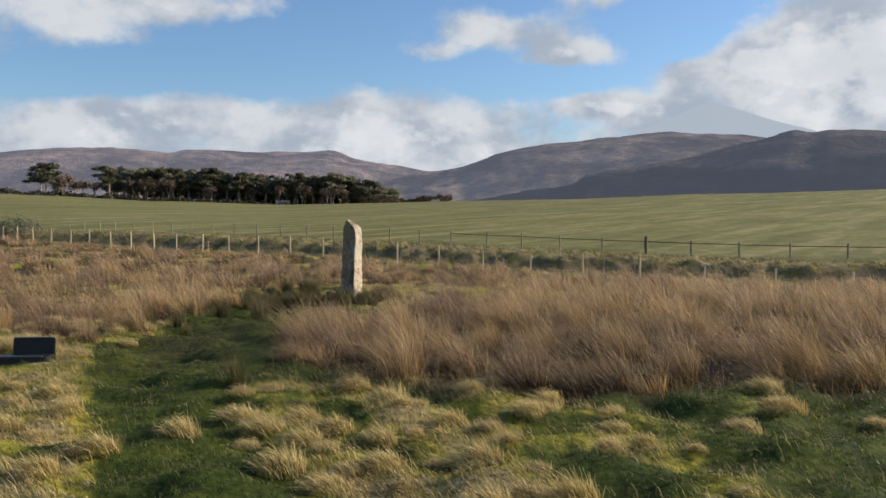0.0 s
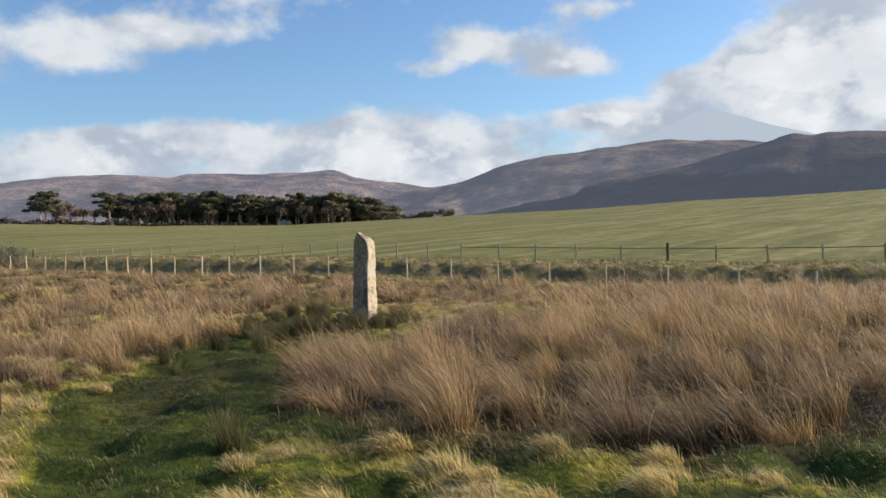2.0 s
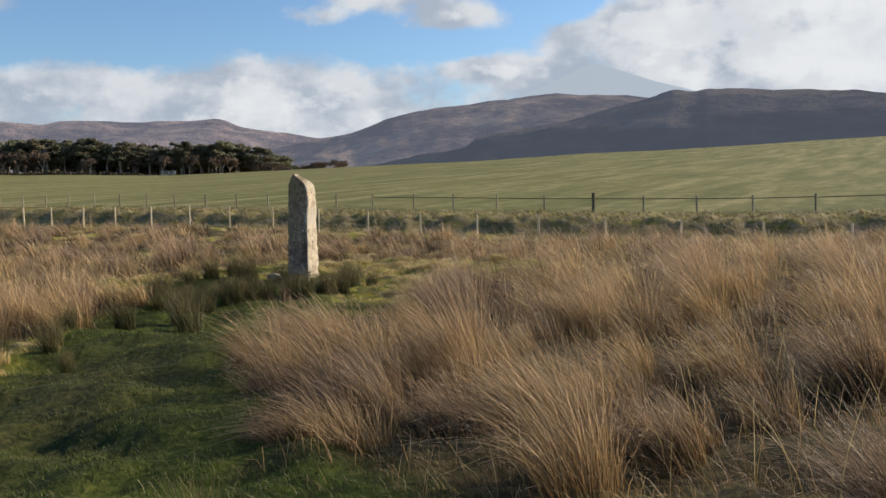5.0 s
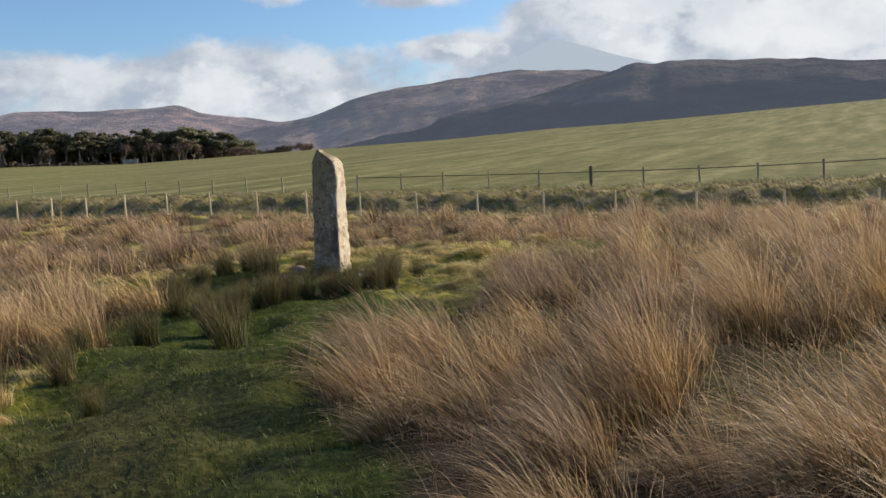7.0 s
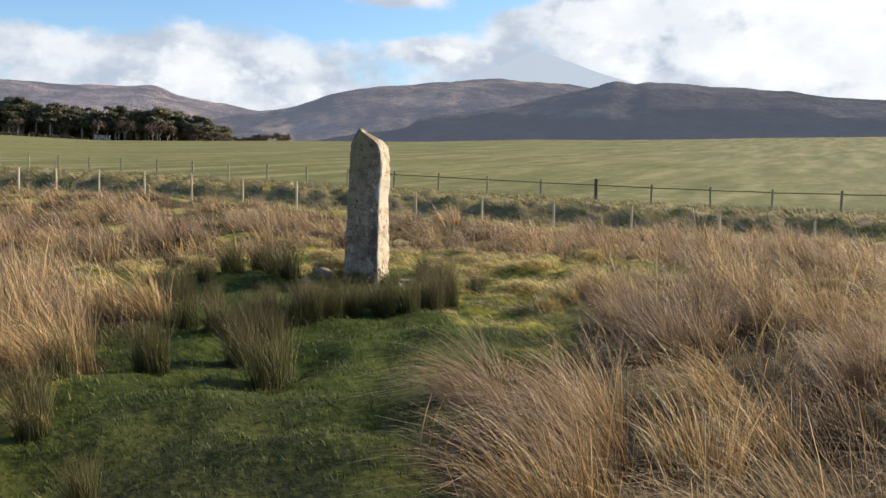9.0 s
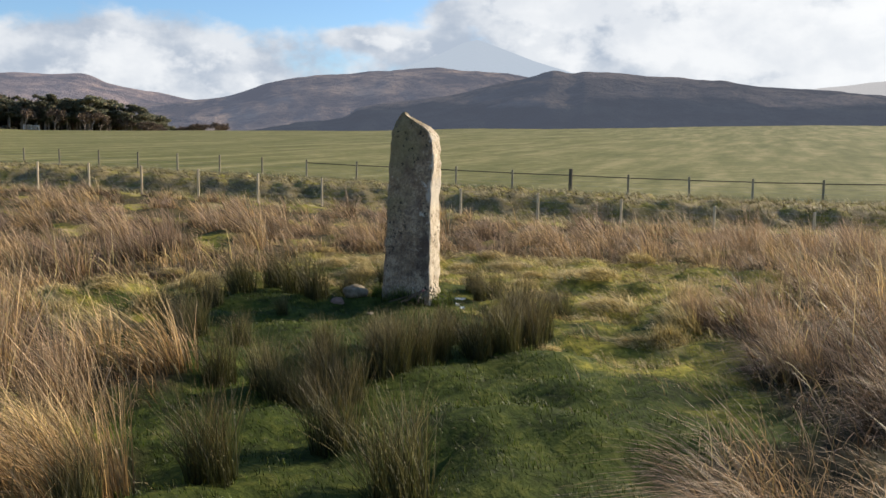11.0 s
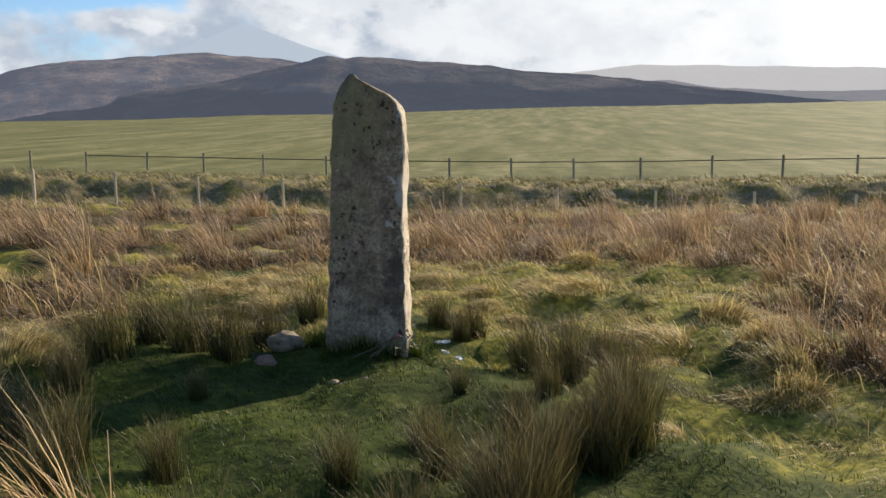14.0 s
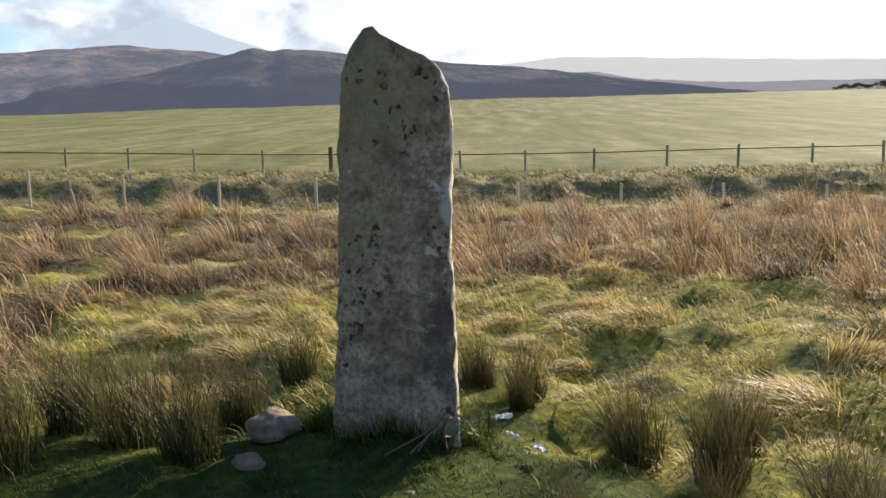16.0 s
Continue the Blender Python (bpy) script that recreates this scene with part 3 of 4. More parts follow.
def blades(rng, x, y, z, length, lean, spread, width, clump, wind=1.0, segs=3, ox=0.0, oy=0.0):
    """Curved tapering ribbons from base points. lean: how far the wind lays them; spread: their own fanning out."""
    count = len(x)
    face = rng.uniform(0, 6.283, count)
    fan = rng.uniform(0, 6.283, count)
    amount = spread * np.sqrt(rng.uniform(0, 1, count))
    lx = amount * np.cos(fan) + lean * WIND[0] * wind + ox
    ly = amount * np.sin(fan) + lean * WIND[1] * wind + oy
    chance = rng.uniform(0, 1, count)
    pts, cols = [], []
    bend = np.hypot(lx, ly) + 1e-6
    ux, uy = lx / bend, ly / bend
    out, up = np.zeros(count), np.zeros(count)
    for k in range(segs + 1):
        f = k / segs
        if k:
            tilt = np.minimum(bend * (0.25 + 1.25 * (f - 0.5 / segs)), 1.75)
            out = out + np.sin(tilt) * length / segs
            up = up + np.cos(tilt) * length / segs
        px, py, pz = x + ux * out, y + uy * out, z + up
        w = width * (1 - 0.8 * f)
        wx, wy = np.cos(face) * w, np.sin(face) * w
        pts.append(np.stack([px - wx, py - wy, pz], -1))
        pts.append(np.stack([px + wx, py + wy, pz], -1))
        col = np.stack([np.full(count, f), chance, clump], -1)
        cols += [col, col]
    verts = np.stack(pts, 1).reshape(-1, 3)
    colours = np.stack(cols, 1).reshape(-1, 3)
    base = (np.arange(count) * (2 * (segs + 1)))[:, None]
    quads = np.concatenate([base + np.array([[2 * k, 2 * k + 1, 2 * k + 3, 2 * k + 2]]) for k in range(segs)], 1).reshape(-1, 4)
    return verts, quads, colours


def blade_mesh(name, pieces, mat):
    verts, quads, cols, offset = [], [], [], 0
    for v, q, c in pieces:
        verts.append(v)
        quads.append(q + offset)
        cols.append(c)
        offset += len(v)
    mesh = bpy.data.meshes.new(name)
    arrays(mesh, np.concatenate(verts), np.concatenate(quads))
    paint(mesh, "blade", np.concatenate(cols))
    mesh.materials.append(mat)
    return mesh


def scatter(rng, x0, x1, y0, y1, per_metre, test):
    count = int((x1 - x0) * (y1 - y0) * per_metre)
    x, y = rng.uniform(x0, x1, count), rng.uniform(y0, y1, count)
    keep = test(x, y)
    return x[keep], y[keep]


def in_view(x, y, margin=3.0):
    """The wedge of land that the walk looks over."""
    return (y > 4.0) & (x > -0.62 * (y + 2) - margin) & (x < 1.75 * (y - 4.0) + margin + 4) & (x < 0.75 * y + 8)


def clumped(rng, x, y, per, radius):
    """Blades round clump centres: base points, and the clump that each belongs to."""
    who = np.repeat(np.arange(len(x)), per)
    rad = radius * np.sqrt(rng.uniform(0, 1, len(who)))
    ang = rng.uniform(0, 6.283, len(who))
    return x[who] + rad * np.cos(ang), y[who] + rad * np.sin(ang), who, rad * np.cos(ang), rad * np.sin(ang)


def rush_field():
    """The sea of dead soft rush: tussocks of many sizes that arch outwards and are laid over by the wind, in three belts by distance."""
    rng = np.random.RandomState(11)
    for name, y0, y1, x0, x1, clumps, per, width, tallness, radius in (("rushes", 8, 18, -10, 13, 3.0, 350, 0.0021, 0.8, 0.21), ("rushes", 18, 30, -20, 24, 2.1, 170, 0.0036, 0.68, 0.21), ("rushes", 30, 75, -55, 40, 1.15, 70, 0.0085, 0.64, 0.26)):
        cx, cy = scatter(rng, x0, x1, y0, y1, clumps, lambda x, y: tall(x, y) & in_view(x, y))
        size = tallness * rng.uniform(0.4, 1.2, len(cx)) * (1 + 0.25 * wave(cx, cy, 2.6, 61))
        bleached = np.exp(-((cx + 5.2) / 1.3) ** 2 - ((cy - 17.3) / 1.6) ** 2)
        tint = np.clip(0.5 + 0.3 * wave(cx, cy, 4.0, 62) + rng.uniform(-0.5, 0.5, len(cx)) + 0.6 * bleached, 0, 1)
        x, y, who, ox, oy = clumped(rng, cx, cy, per, radius)
        stem = rng.uniform(0.4, 1.1, len(x))
        gust = (0.9 + 0.35 * wave(cx, cy, 2.2, 63) + rng.uniform(-0.3, 0.3, len(cx)) - 0.4 * bleached)[who]
        fan = 0.62 / radius
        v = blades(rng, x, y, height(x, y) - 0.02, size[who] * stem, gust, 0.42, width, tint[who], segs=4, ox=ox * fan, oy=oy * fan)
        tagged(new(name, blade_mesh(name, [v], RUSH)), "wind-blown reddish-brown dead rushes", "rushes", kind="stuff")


rush_field()


def thatch():
    """Short fallen stems and straw between the rush clumps."""
    rng = np.random.RandomState(17)
    x, y = scatter(rng, -12, 14, 8, 27, 230, lambda x, y: (tall(x, y) | rush_bed(x, y) | tall(x + 0.1, y + 0.45)) & in_view(x, y, 1.0))
    far = np.clip(np.hypot(x + 2, y - 8) / 7, 0.7, 2.0)
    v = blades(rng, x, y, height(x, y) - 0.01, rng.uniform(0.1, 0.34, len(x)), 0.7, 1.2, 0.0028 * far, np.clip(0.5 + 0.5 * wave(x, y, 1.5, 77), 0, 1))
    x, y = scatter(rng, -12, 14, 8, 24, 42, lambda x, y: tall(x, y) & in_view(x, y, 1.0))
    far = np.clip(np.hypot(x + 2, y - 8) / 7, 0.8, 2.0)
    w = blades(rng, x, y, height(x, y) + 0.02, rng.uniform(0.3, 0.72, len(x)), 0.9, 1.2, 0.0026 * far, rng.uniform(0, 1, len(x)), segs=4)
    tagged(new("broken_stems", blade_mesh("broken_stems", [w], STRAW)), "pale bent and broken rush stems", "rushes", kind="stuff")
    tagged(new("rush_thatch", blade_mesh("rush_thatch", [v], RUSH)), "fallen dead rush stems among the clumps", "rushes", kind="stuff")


thatch()


def sward():
    """Short green grass of the way and the clearing, with bleached stalks lying in it."""
    rng = np.random.RandomState(12)
    x, y = scatter(rng, -9, 9, 5, 24, 2000, lambda x, y: ~tall(x, y) & ~rush_bed(x, y) & in_view(x, y, 1.0))
    near = np.minimum.reduce([np.hypot(x - a, y - b) for a, b in ((0.0, 1.0), (-1.2, 4.5), (-2.9, 8.5), (-4.2, 12.4), (-4.9, 14.4), (-4.2, 17.4))])
    far = np.clip(near / 5.5, 0.7, 1.8)
    # grass thinned over the patch of shade painted on the way
    keep = rng.uniform(0, 1, len(x)) < 0.8 / far * (1 - 0.85 * sstep(x, -2.1, -1.1) * sstep(y, 15.6, 17.6)) * (1 - 0.5 * np.exp(-((x + 3.7) / 1.1) ** 2 - ((y - 13.0) / 2.5) ** 2)) * (0.35 + 0.65 * sstep(wave(x, y, 0.7, 72), -0.7, 0.4))
    x, y, far = x[keep], y[keep], far[keep]
    dead = rng.uniform(0, 1, len(x)) < 0.006 + 0.8 * straw_amount(x, y) * sstep(wave(x, y, 1.1, 71), -0.5, 0.6)
    for name, pick, mat, lo, hi, lean, label in (("grass", ~dead, SWARD, 0.018, 0.05, 0.45, "short green moorland grass"), ("dead_grass", dead, STRAW, 0.04, 0.11, 0.9, "bleached straw-coloured dead grass")):
        gx, gy = x[pick], y[pick]
        ln = rng.uniform(lo, hi, len(gx))
        ripe = np.clip(0.12 + 1.3 * straw_amount(gx, gy) + 0.22 * wave(gx, gy, 0.9, 75) + 0.16 * wave(gx, gy, 3.1, 76) + rng.uniform(-0.2, 0.2, len(gx)), 0, 1)
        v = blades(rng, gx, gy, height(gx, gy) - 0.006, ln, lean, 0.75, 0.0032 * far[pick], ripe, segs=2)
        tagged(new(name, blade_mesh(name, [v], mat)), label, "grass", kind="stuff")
    # matted straw, combed by the wind, where dead grass lies thick
    x, y = scatter(rng, -8, 8, 5, 27, 1350, lambda x, y: ~tall(x, y) & in_view(x, y, 0.5) & (rng.uniform(0, 1, len(x)) < sstep(straw_amount(x, y) + 0.25 * wave(x, y, 0.6, 73), 0.3, 0.75)) & (np.hypot(x + 5.0, y - 10.3) > 0.45))
    v = blades(rng, x, y, height(x, y) - 0.004, rng.uniform(0.05, 0.15, len(x)), 1.25, 0.8, 0.0021 * np.clip(np.abs(y - 13) / 5, 0.8, 1.5), np.clip(0.6 + 0.5 * wave(x, y, 0.8, 74), 0, 1))
    tagged(new("matted_grass", blade_mesh("matted_grass", [v], STRAW)), "matted straw-coloured grass combed by the wind", "grass", kind="stuff")
    # coarse grass on the bank between the fences
    x, y = scatter(rng, -60, 45, 14, 90, 9, lambda x, y: (NX * x + NY * y > NEAR_FENCE - 0.6) & (NX * x + NY * y < FAR_FENCE + 0.3) & in_view(x, y))
    x, y, who, ox, oy = clumped(rng, x, y, 14, 0.3)
    v = blades(rng, x, y, height(x, y) - 0.03, rng.uniform(0.12, 0.34, len(x)), 1.15, 0.7, 0.009, rng.uniform(0, 1, len(x)), segs=2)
    tagged(new("bank_grass", blade_mesh("bank_grass", [v], BANK_GRASS)), "coarse grey-green grass on the boundary bank", "grass", kind="stuff")


sward()


# ---------------------------------------------------------------- single tufts and tussocks
def tuft(seed, count, tallness, radius, spread, lean, mat, width=0.0028):
    rng = np.random.RandomState(seed)
    rad = radius * np.sqrt(rng.uniform(0, 1, count))
    ang = rng.uniform(0, 6.283, count)
    x, y = rad * np.cos(ang), rad * np.sin(ang)
    ln = tallness * rng.uniform(0.45, 1.05, count)
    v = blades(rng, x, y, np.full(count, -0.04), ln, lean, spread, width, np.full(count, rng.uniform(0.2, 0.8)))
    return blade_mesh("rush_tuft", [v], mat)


def tufts():
    rng = np.random.RandomState(13)
    green = [tuft(20 + i, 420, 0.56, 0.13, 0.62, 0.22, GREEN_RUSH, 0.0022) for i in range(4)]
    brown = [tuft(30 + i, 380, 0.58, 0.17, 0.55, 0.5, RUSH, 0.0022) for i in range(3)]
    spots = [(-2.2, 9.35, 0.8), (-3.2, 21.4, 1.15), (-2.6, 21.6, 0.85), (-1.2, 21.0, 0.75), (-1.35, 21.25, 0.7), (-1.3, 20.1, 0.95), (-1.0, 19.75, 0.8), (-1.4, 19.55, 0.85), (-2.15, 21.9, 0.8), (-3.75, 21.3, 1.0), (-3.4, 21.7, 1.0), (-3.05, 21.05, 1.0), (-0.1, 20.3, 0.4),
             (-3.3, 16.05, 1.1), (-3.5, 16.7, 0.95), (-4.1, 16.35, 0.9), (-3.7, 17.7, 0.75), (-3.35, 17.9, 0.75), (-3.05, 17.8, 0.8), (-2.75, 18.0, 0.85), (-2.55, 18.25, 0.8), (-2.0, 18.35, 0.85), (-1.7, 18.65, 0.95), (-1.5, 18.95, 0.85), (-4.2, 19.7, 0.8), (-3.85, 19.3, 0.6), (-4.4, 20.1, 0.8), (-3.8, 21.9, 0.8), (-2.15, 19.6, 0.35), (-4.6, 15.3, 0.75), (-4.9, 14.6, 0.7), (-4.5, 14.9, 0.6), (-5.0, 13.9, 0.8), (-4.1, 14.1, 0.5), (-4.6, 15.9, 0.7)]
    band = [(-4.1, 18.15), (-3.75, 17.85), (-3.3, 17.65), (-2.85, 17.95), (-2.4, 18.15), (-1.95, 18.5), (-1.5, 18.9)]
    for (x0, y0), (x1, y1) in zip(band, band[1:]):
        for k in range(2):
            f = (k + float(rng.uniform(0, 1))) / 2
            spots.append((x0 + (x1 - x0) * f + float(rng.uniform(-0.12, 0.12)), y0 + (y1 - y0) * f + float(rng.uniform(-0.2, 0.2)), float(rng.uniform(0.5, 0.85))))
    spots += [(-2.72, 18.95, 0.55), (-2.9, 18.5, 0.6), (-3.46, 20.25, 0.4), (-4.3, 19.3, 0.8), (-2.3, 18.8, 0.6), (-3.3, 18.6, 0.5), (-1.75, 19.3, 0.55), (-4.05, 20.9, 0.75), (-1.45, 20.75, 0.5)]
    for i, (x, y, size) in enumerate(spots):
        ob = new("rush_tuft", green[i % 4])
        ob.matrix_world = pose(x, y, float(height(x, y)), 0, 0, float(rng.uniform(-25, 25))) @ Matrix.Diagonal((size, size, size, 1))
        tagged(ob, "dark green rush tuft with brown tips in short turf", "rush tuft", "rush tufts round the stone")
    for i, (x, y, size) in enumerate([(-6.0, 11.3, 0.9), (-5.5, 11.6, 0.8), (-5.1, 12.6, 0.85), (-6.6, 10.3, 0.6), (-5.4, 17.2, 1.1), (-4.9, 17.6, 1.1), (-5.3, 16.4, 1.1), (0.1, 19.1, 0.9), (0.3, 18.4, 1.0), (-0.3, 17.3, 0.9)]):
        ob = new("rush_tuft", brown[i % 3])
        ob.matrix_world = pose(x, y, float(height(x, y)), 0, 0, float(rng.uniform(-25, 25))) @ Matrix.Diagonal((size, size, size, 1))
        tagged(ob, "tan dead rush tuft leaning with the wind", "rush tuft", "dead rush tufts")
    # bleached tussocks: low mops of fallen grass
    mops = []
    for i in range(5):
        r = np.random.RandomState(50 + i)
        count = 620
        rad, ang = 0.16 * np.sqrt(r.uniform(0, 1, count)), r.uniform(0, 6.283, count)
        x, y = rad * np.cos(ang), rad * np.sin(ang)
        dome = 0.13 * (1 - (rad / 0.19) ** 2)
        v = blades(r, x, y, dome - 0.03, r.uniform(0.07, 0.2, count), 1.0, 0.6, 0.0025, np.full(count, r.uniform(0.5, 1.0)), ox=3.4 * x, oy=3.4 * y)
        mops.append(blade_mesh("grass_tussock", [v], STRAW))
    placed = [(-1.55, 17.5), (-1.3, 17.9), (-1.9, 17.2)]
    for i, (x, y, size) in enumerate([(-0.25, 18.95, 1.25), (0.05, 19.35, 1.15), (-0.55, 18.6, 1.0), (0.5, 20.1, 1.2), (-4.6, 20.9, 1.3), (-4.2, 21.6, 1.2)]):
        ob = new("grass_tussock", mops[i % 5])
        ob.matrix_world = pose(x, y, float(height(x, y)), 0, 0, 30.0 * i) @ Matrix.Diagonal((size, size, size * 0.95, 1))
        tagged(ob, "tall bleached grass tussock at the edge of the rushes", "tussock", "grass tussocks")
    tx, ty = rng.uniform(-8, 8, 9000), rng.uniform(5.2, 26, 9000)
    good = ~tall(tx, ty) & in_view(tx, ty, 0.5) & (rng.uniform(0, 1, 9000) < straw_amount(tx, ty) ** 1.5 * np.where(ty > 15.5, 0.4, 1.0)) & (np.hypot(tx + 2.15, ty - 20.8) > 1.4) & (np.hypot(tx + 5.0, ty - 10.2) > 0.7)
    for x, y in zip(tx[good].tolist(), ty[good].tolist()):
        if len(placed) >= 290:
            break
        if any((x - a) ** 2 + (y - b) ** 2 < (0.3 if k < 3 else 0.08) for k, (a, b) in enumerate(placed)):
            continue
        placed.append((x, y))
        size = float(rng.uniform(0.45, 1.15)) * (1.3 if y > 15.5 else 1.0)
        flat_top = 0.6 if y > 15.5 else 1.0
        ob = new("grass_tussock", mops[len(placed) % 5])
        ob.matrix_world = pose(x, y, float(height(x, y)), 0, 0, float(rng.uniform(-40, 40))) @ Matrix.Diagonal((size, size, size * flat_top * float(rng.uniform(0.55, 0.95)), 1))
        tagged(ob, "low bleached straw-coloured grass tussock", "tussock", "grass tussocks")


tufts()


# ---------------------------------------------------------------- the standing stone and what lies at its foot
def standing_stone():
    levels = 64
    around = 56
    left_z, left_x = [-0.25, 0.0, 0.47, 0.97, 1.39, 1.69, 1.76, 1.82, 1.87], [-0.32, -0.31, -0.275, -0.25, -0.235, -0.215, -0.18, -0.145, -0.11]
    right_z, right_x = [-0.25, 0.0, 0.47, 0.97, 1.5, 1.6, 1.69, 1.74, 1.8, 1.84, 1.87], [0.305, 0.30, 0.285, 0.275, 0.285, 0.275, 0.235, 0.17, 0.05, -0.03, -0.06]
    bm = bmesh.new()
    rings = []
    # plan of the slab: a skewed block, corners rounded
    plan = [Vector((-1.0, -0.053)), Vector((0.87, -0.3)), Vector((1.0, 0.053)), Vector((-0.87, 0.3))]
    loop = []
    for a, b in zip(plan, plan[1:] + plan[:1]):
        loop += [a.lerp(b, k / 14) for k in range(14)]
    loop = [(loop[k - 1] + loop[k] * 2 + loop[(k + 1) % around]) / 4 for k in range(around)]
    for i in range(levels):
        z = -0.25 + 2.125 * i / (levels - 1)
        lx, rx = np.interp(z, left_z, left_x), np.interp(z, right_z, right_x)
        mid, half = float(lx + rx) / 2, max(float(rx - lx) / 2, 0.012)
        deep = (1 - 0.3 * max(z, 0) / 1.86) * min(1.0, 0.35 + half / 0.3)
        ring = []
        for k in range(around):
            q = Vector((mid + loop[k].x * half, loop[k].y * deep, z))
            rough = noise.fractal(q * 7.0, 0.8, 2.2, 5) * 0.012 + noise.noise(q * 2.2) * 0.007 + noise.noise(Vector((q.x * 11, q.y * 11, q.z * 4))) * 0.006
            out = Vector((loop[k].x, loop[k].y * 2, 0)).normalized()
            corner = k % 14 in (0, 1, 13)
            chip = 0.045 * max(0.0, noise.noise(Vector((q.x * 3, q.y * 3, q.z * 7)))) + 0.02 * max(0.0, noise.noise(Vector((q.x * 3, q.y * 3, q.z * 19)))) if corner else 0.0
            ring.append(bm.verts.new(q + out * (rough - chip)))
        rings.append(ring)
    for a, b in zip(rings, rings[1:]):
        for k in range(around):
            bm.faces.new((a[k], a[(k + 1) % around], b[(k + 1) % around], b[k]))
    bm.faces.new(rings[-1])
    bm.faces.new(rings[0][::-1])
    mesh = bpy.data.meshes.new("standing_stone")
    bm.to_mesh(mesh)
    bm.free()
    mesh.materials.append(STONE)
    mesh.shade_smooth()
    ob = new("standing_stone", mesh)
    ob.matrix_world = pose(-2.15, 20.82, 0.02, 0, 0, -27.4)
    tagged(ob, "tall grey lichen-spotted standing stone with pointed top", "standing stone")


standing_stone()


def fringe():
    """Longer grass left standing close round the foot of the stone."""
    rng = np.random.RandomState(31)
    corners = [(-2.43, 20.95), (-2.05, 20.47), (-1.85, 20.77), (-2.23, 21.25), (-2.43, 20.95)]
    xs, ys = [], []
    for (x0, y0), (x1, y1) in zip(corners, corners[1:]):
        t = rng.uniform(0, 1, 420)
        out = np.abs(rng.normal(0.03, 0.06, 420)) + 0.01
        run = math.hypot(x1 - x0, y1 - y0)
        xs.append(x0 + (x1 - x0) * t + (y1 - y0) / run * out)
        ys.append(y0 + (y1 - y0) * t - (x1 - x0) / run * out)
    x, y = np.concatenate(xs), np.concatenate(ys)
    v = blades(rng, x, y, height(x, y) - 0.01, rng.uniform(0.05, 0.16, len(x)), 0.2, 0.7, 0.0028, rng.uniform(0, 0.7, len(x)))
    tagged(new("grass_fringe", blade_mesh("grass_fringe", [v], SWARD)), "longer green grass round the foot of the stone", "grass", kind="stuff")


fringe()


def rock(name, at, size, seed, mat, label, turn=0):
    bm = bmesh.new()
    bmesh.ops.create_icosphere(bm, subdivisions=4, radius=1.0)
    for v in bm.verts:
        d = noise.fractal(v.co * 1.1 + Vector((seed, 0, 0)), 1.0, 2.0, 4) * 0.22 + noise.noise(v.co * 5 + Vector((0, seed, 0))) * 0.04
        v.co = v.co * (1 + d)
        v.co.z = max(v.co.z, -0.6)
        v.co = Vector((v.co.x * size[0], v.co.y * size[1], v.co.z * size[2]))
    mesh = bpy.data.meshes.new(name)
    bm.to_mesh(mesh)
    bm.free()
    mesh.materials.append(mat)
    mesh.shade_smooth()
    ob = new(name, mesh)
    ob.matrix_world = pose(at[0], at[1], float(height(at[0], at[1])) + at[2], 0, 0, turn)
    return tagged(ob, label, "rock")


rock("boulder", (-2.66, 21.1, 0.045), (0.125, 0.1, 0.078), 3.0, BOULDER, "small pale boulder with whitish crust beside the stone", 20)
rock("small_rock", (-2.88, 20.86, 0.02), (0.07, 0.05, 0.045), 7.0, PINK_ROCK, "small pinkish-brown rock half sunk in grass", -30)


def offering():
    """Dried posy laid against the foot of the stone: twigs, leaves and one faded bloom."""
    rng = random.Random(5)
    base = new("dried_posy")
    base.matrix_world = pose(-2.2, 20.5, float(height(-2.2, 20.5)), 0, 0, -27)
    tagged(base, "dried posy of twigs and leaves at the stone's foot", "posy")
    for i in range(4):
        bm = bmesh.new()
        a = (-0.2 + 0.09 * i + rng.uniform(-0.03, 0.03), -0.12 - 0.05 * rng.random(), 0.02)
        b = (0.1 + 0.03 * rng.random(), 0.02 + 0.04 * rng.random(), 0.09 + 0.05 * rng.random())
        m = tuple((u + v) / 2 + rng.uniform(-0.02, 0.02) for u, v in zip(a, b))
        tube(bm, [a, m, b], [0.005, 0.0045, 0.003], 5)
        part("twig", bm, STICK, base)
    bm = bmesh.new()
    for i in range(70):
        o = Vector((0.2 + rng.gauss(0, 0.07), 0.0 + rng.gauss(0, 0.05), 0.03 + abs(rng.gauss(0.03, 0.04))))
        d = Vector((rng.uniform(-1, 1), rng.uniform(-1, 1), rng.uniform(-0.1, 0.8))).normalized() * rng.uniform(0.03, 0.06)
        w = d.orthogonal().normalized() * 0.006
        vs = [bm.verts.new(o), bm.verts.new(o + d * 0.5 + w), bm.verts.new(o + d), bm.verts.new(o + d * 0.5 - w)]
        bm.faces.new(vs)
    part("leaves", bm, LEAF, base, "dry grey-green narrow leaves")
    bm = bmesh.new()
    for i in range(14):
        t = i * 2.4
        rad = 0.004 + 0.0012 * i
        o = Vector((0.1 + rad * math.cos(t), 0.02 + rad * math.sin(t), 0.12 - 0.001 * i))
        bmesh.ops.create_icosphere(bm, subdivisions=1, radius=0.009, matrix=Matrix.Translation(o))
    part("bloom", bm, FLOWER, base, "faded pink flower head")


offering()


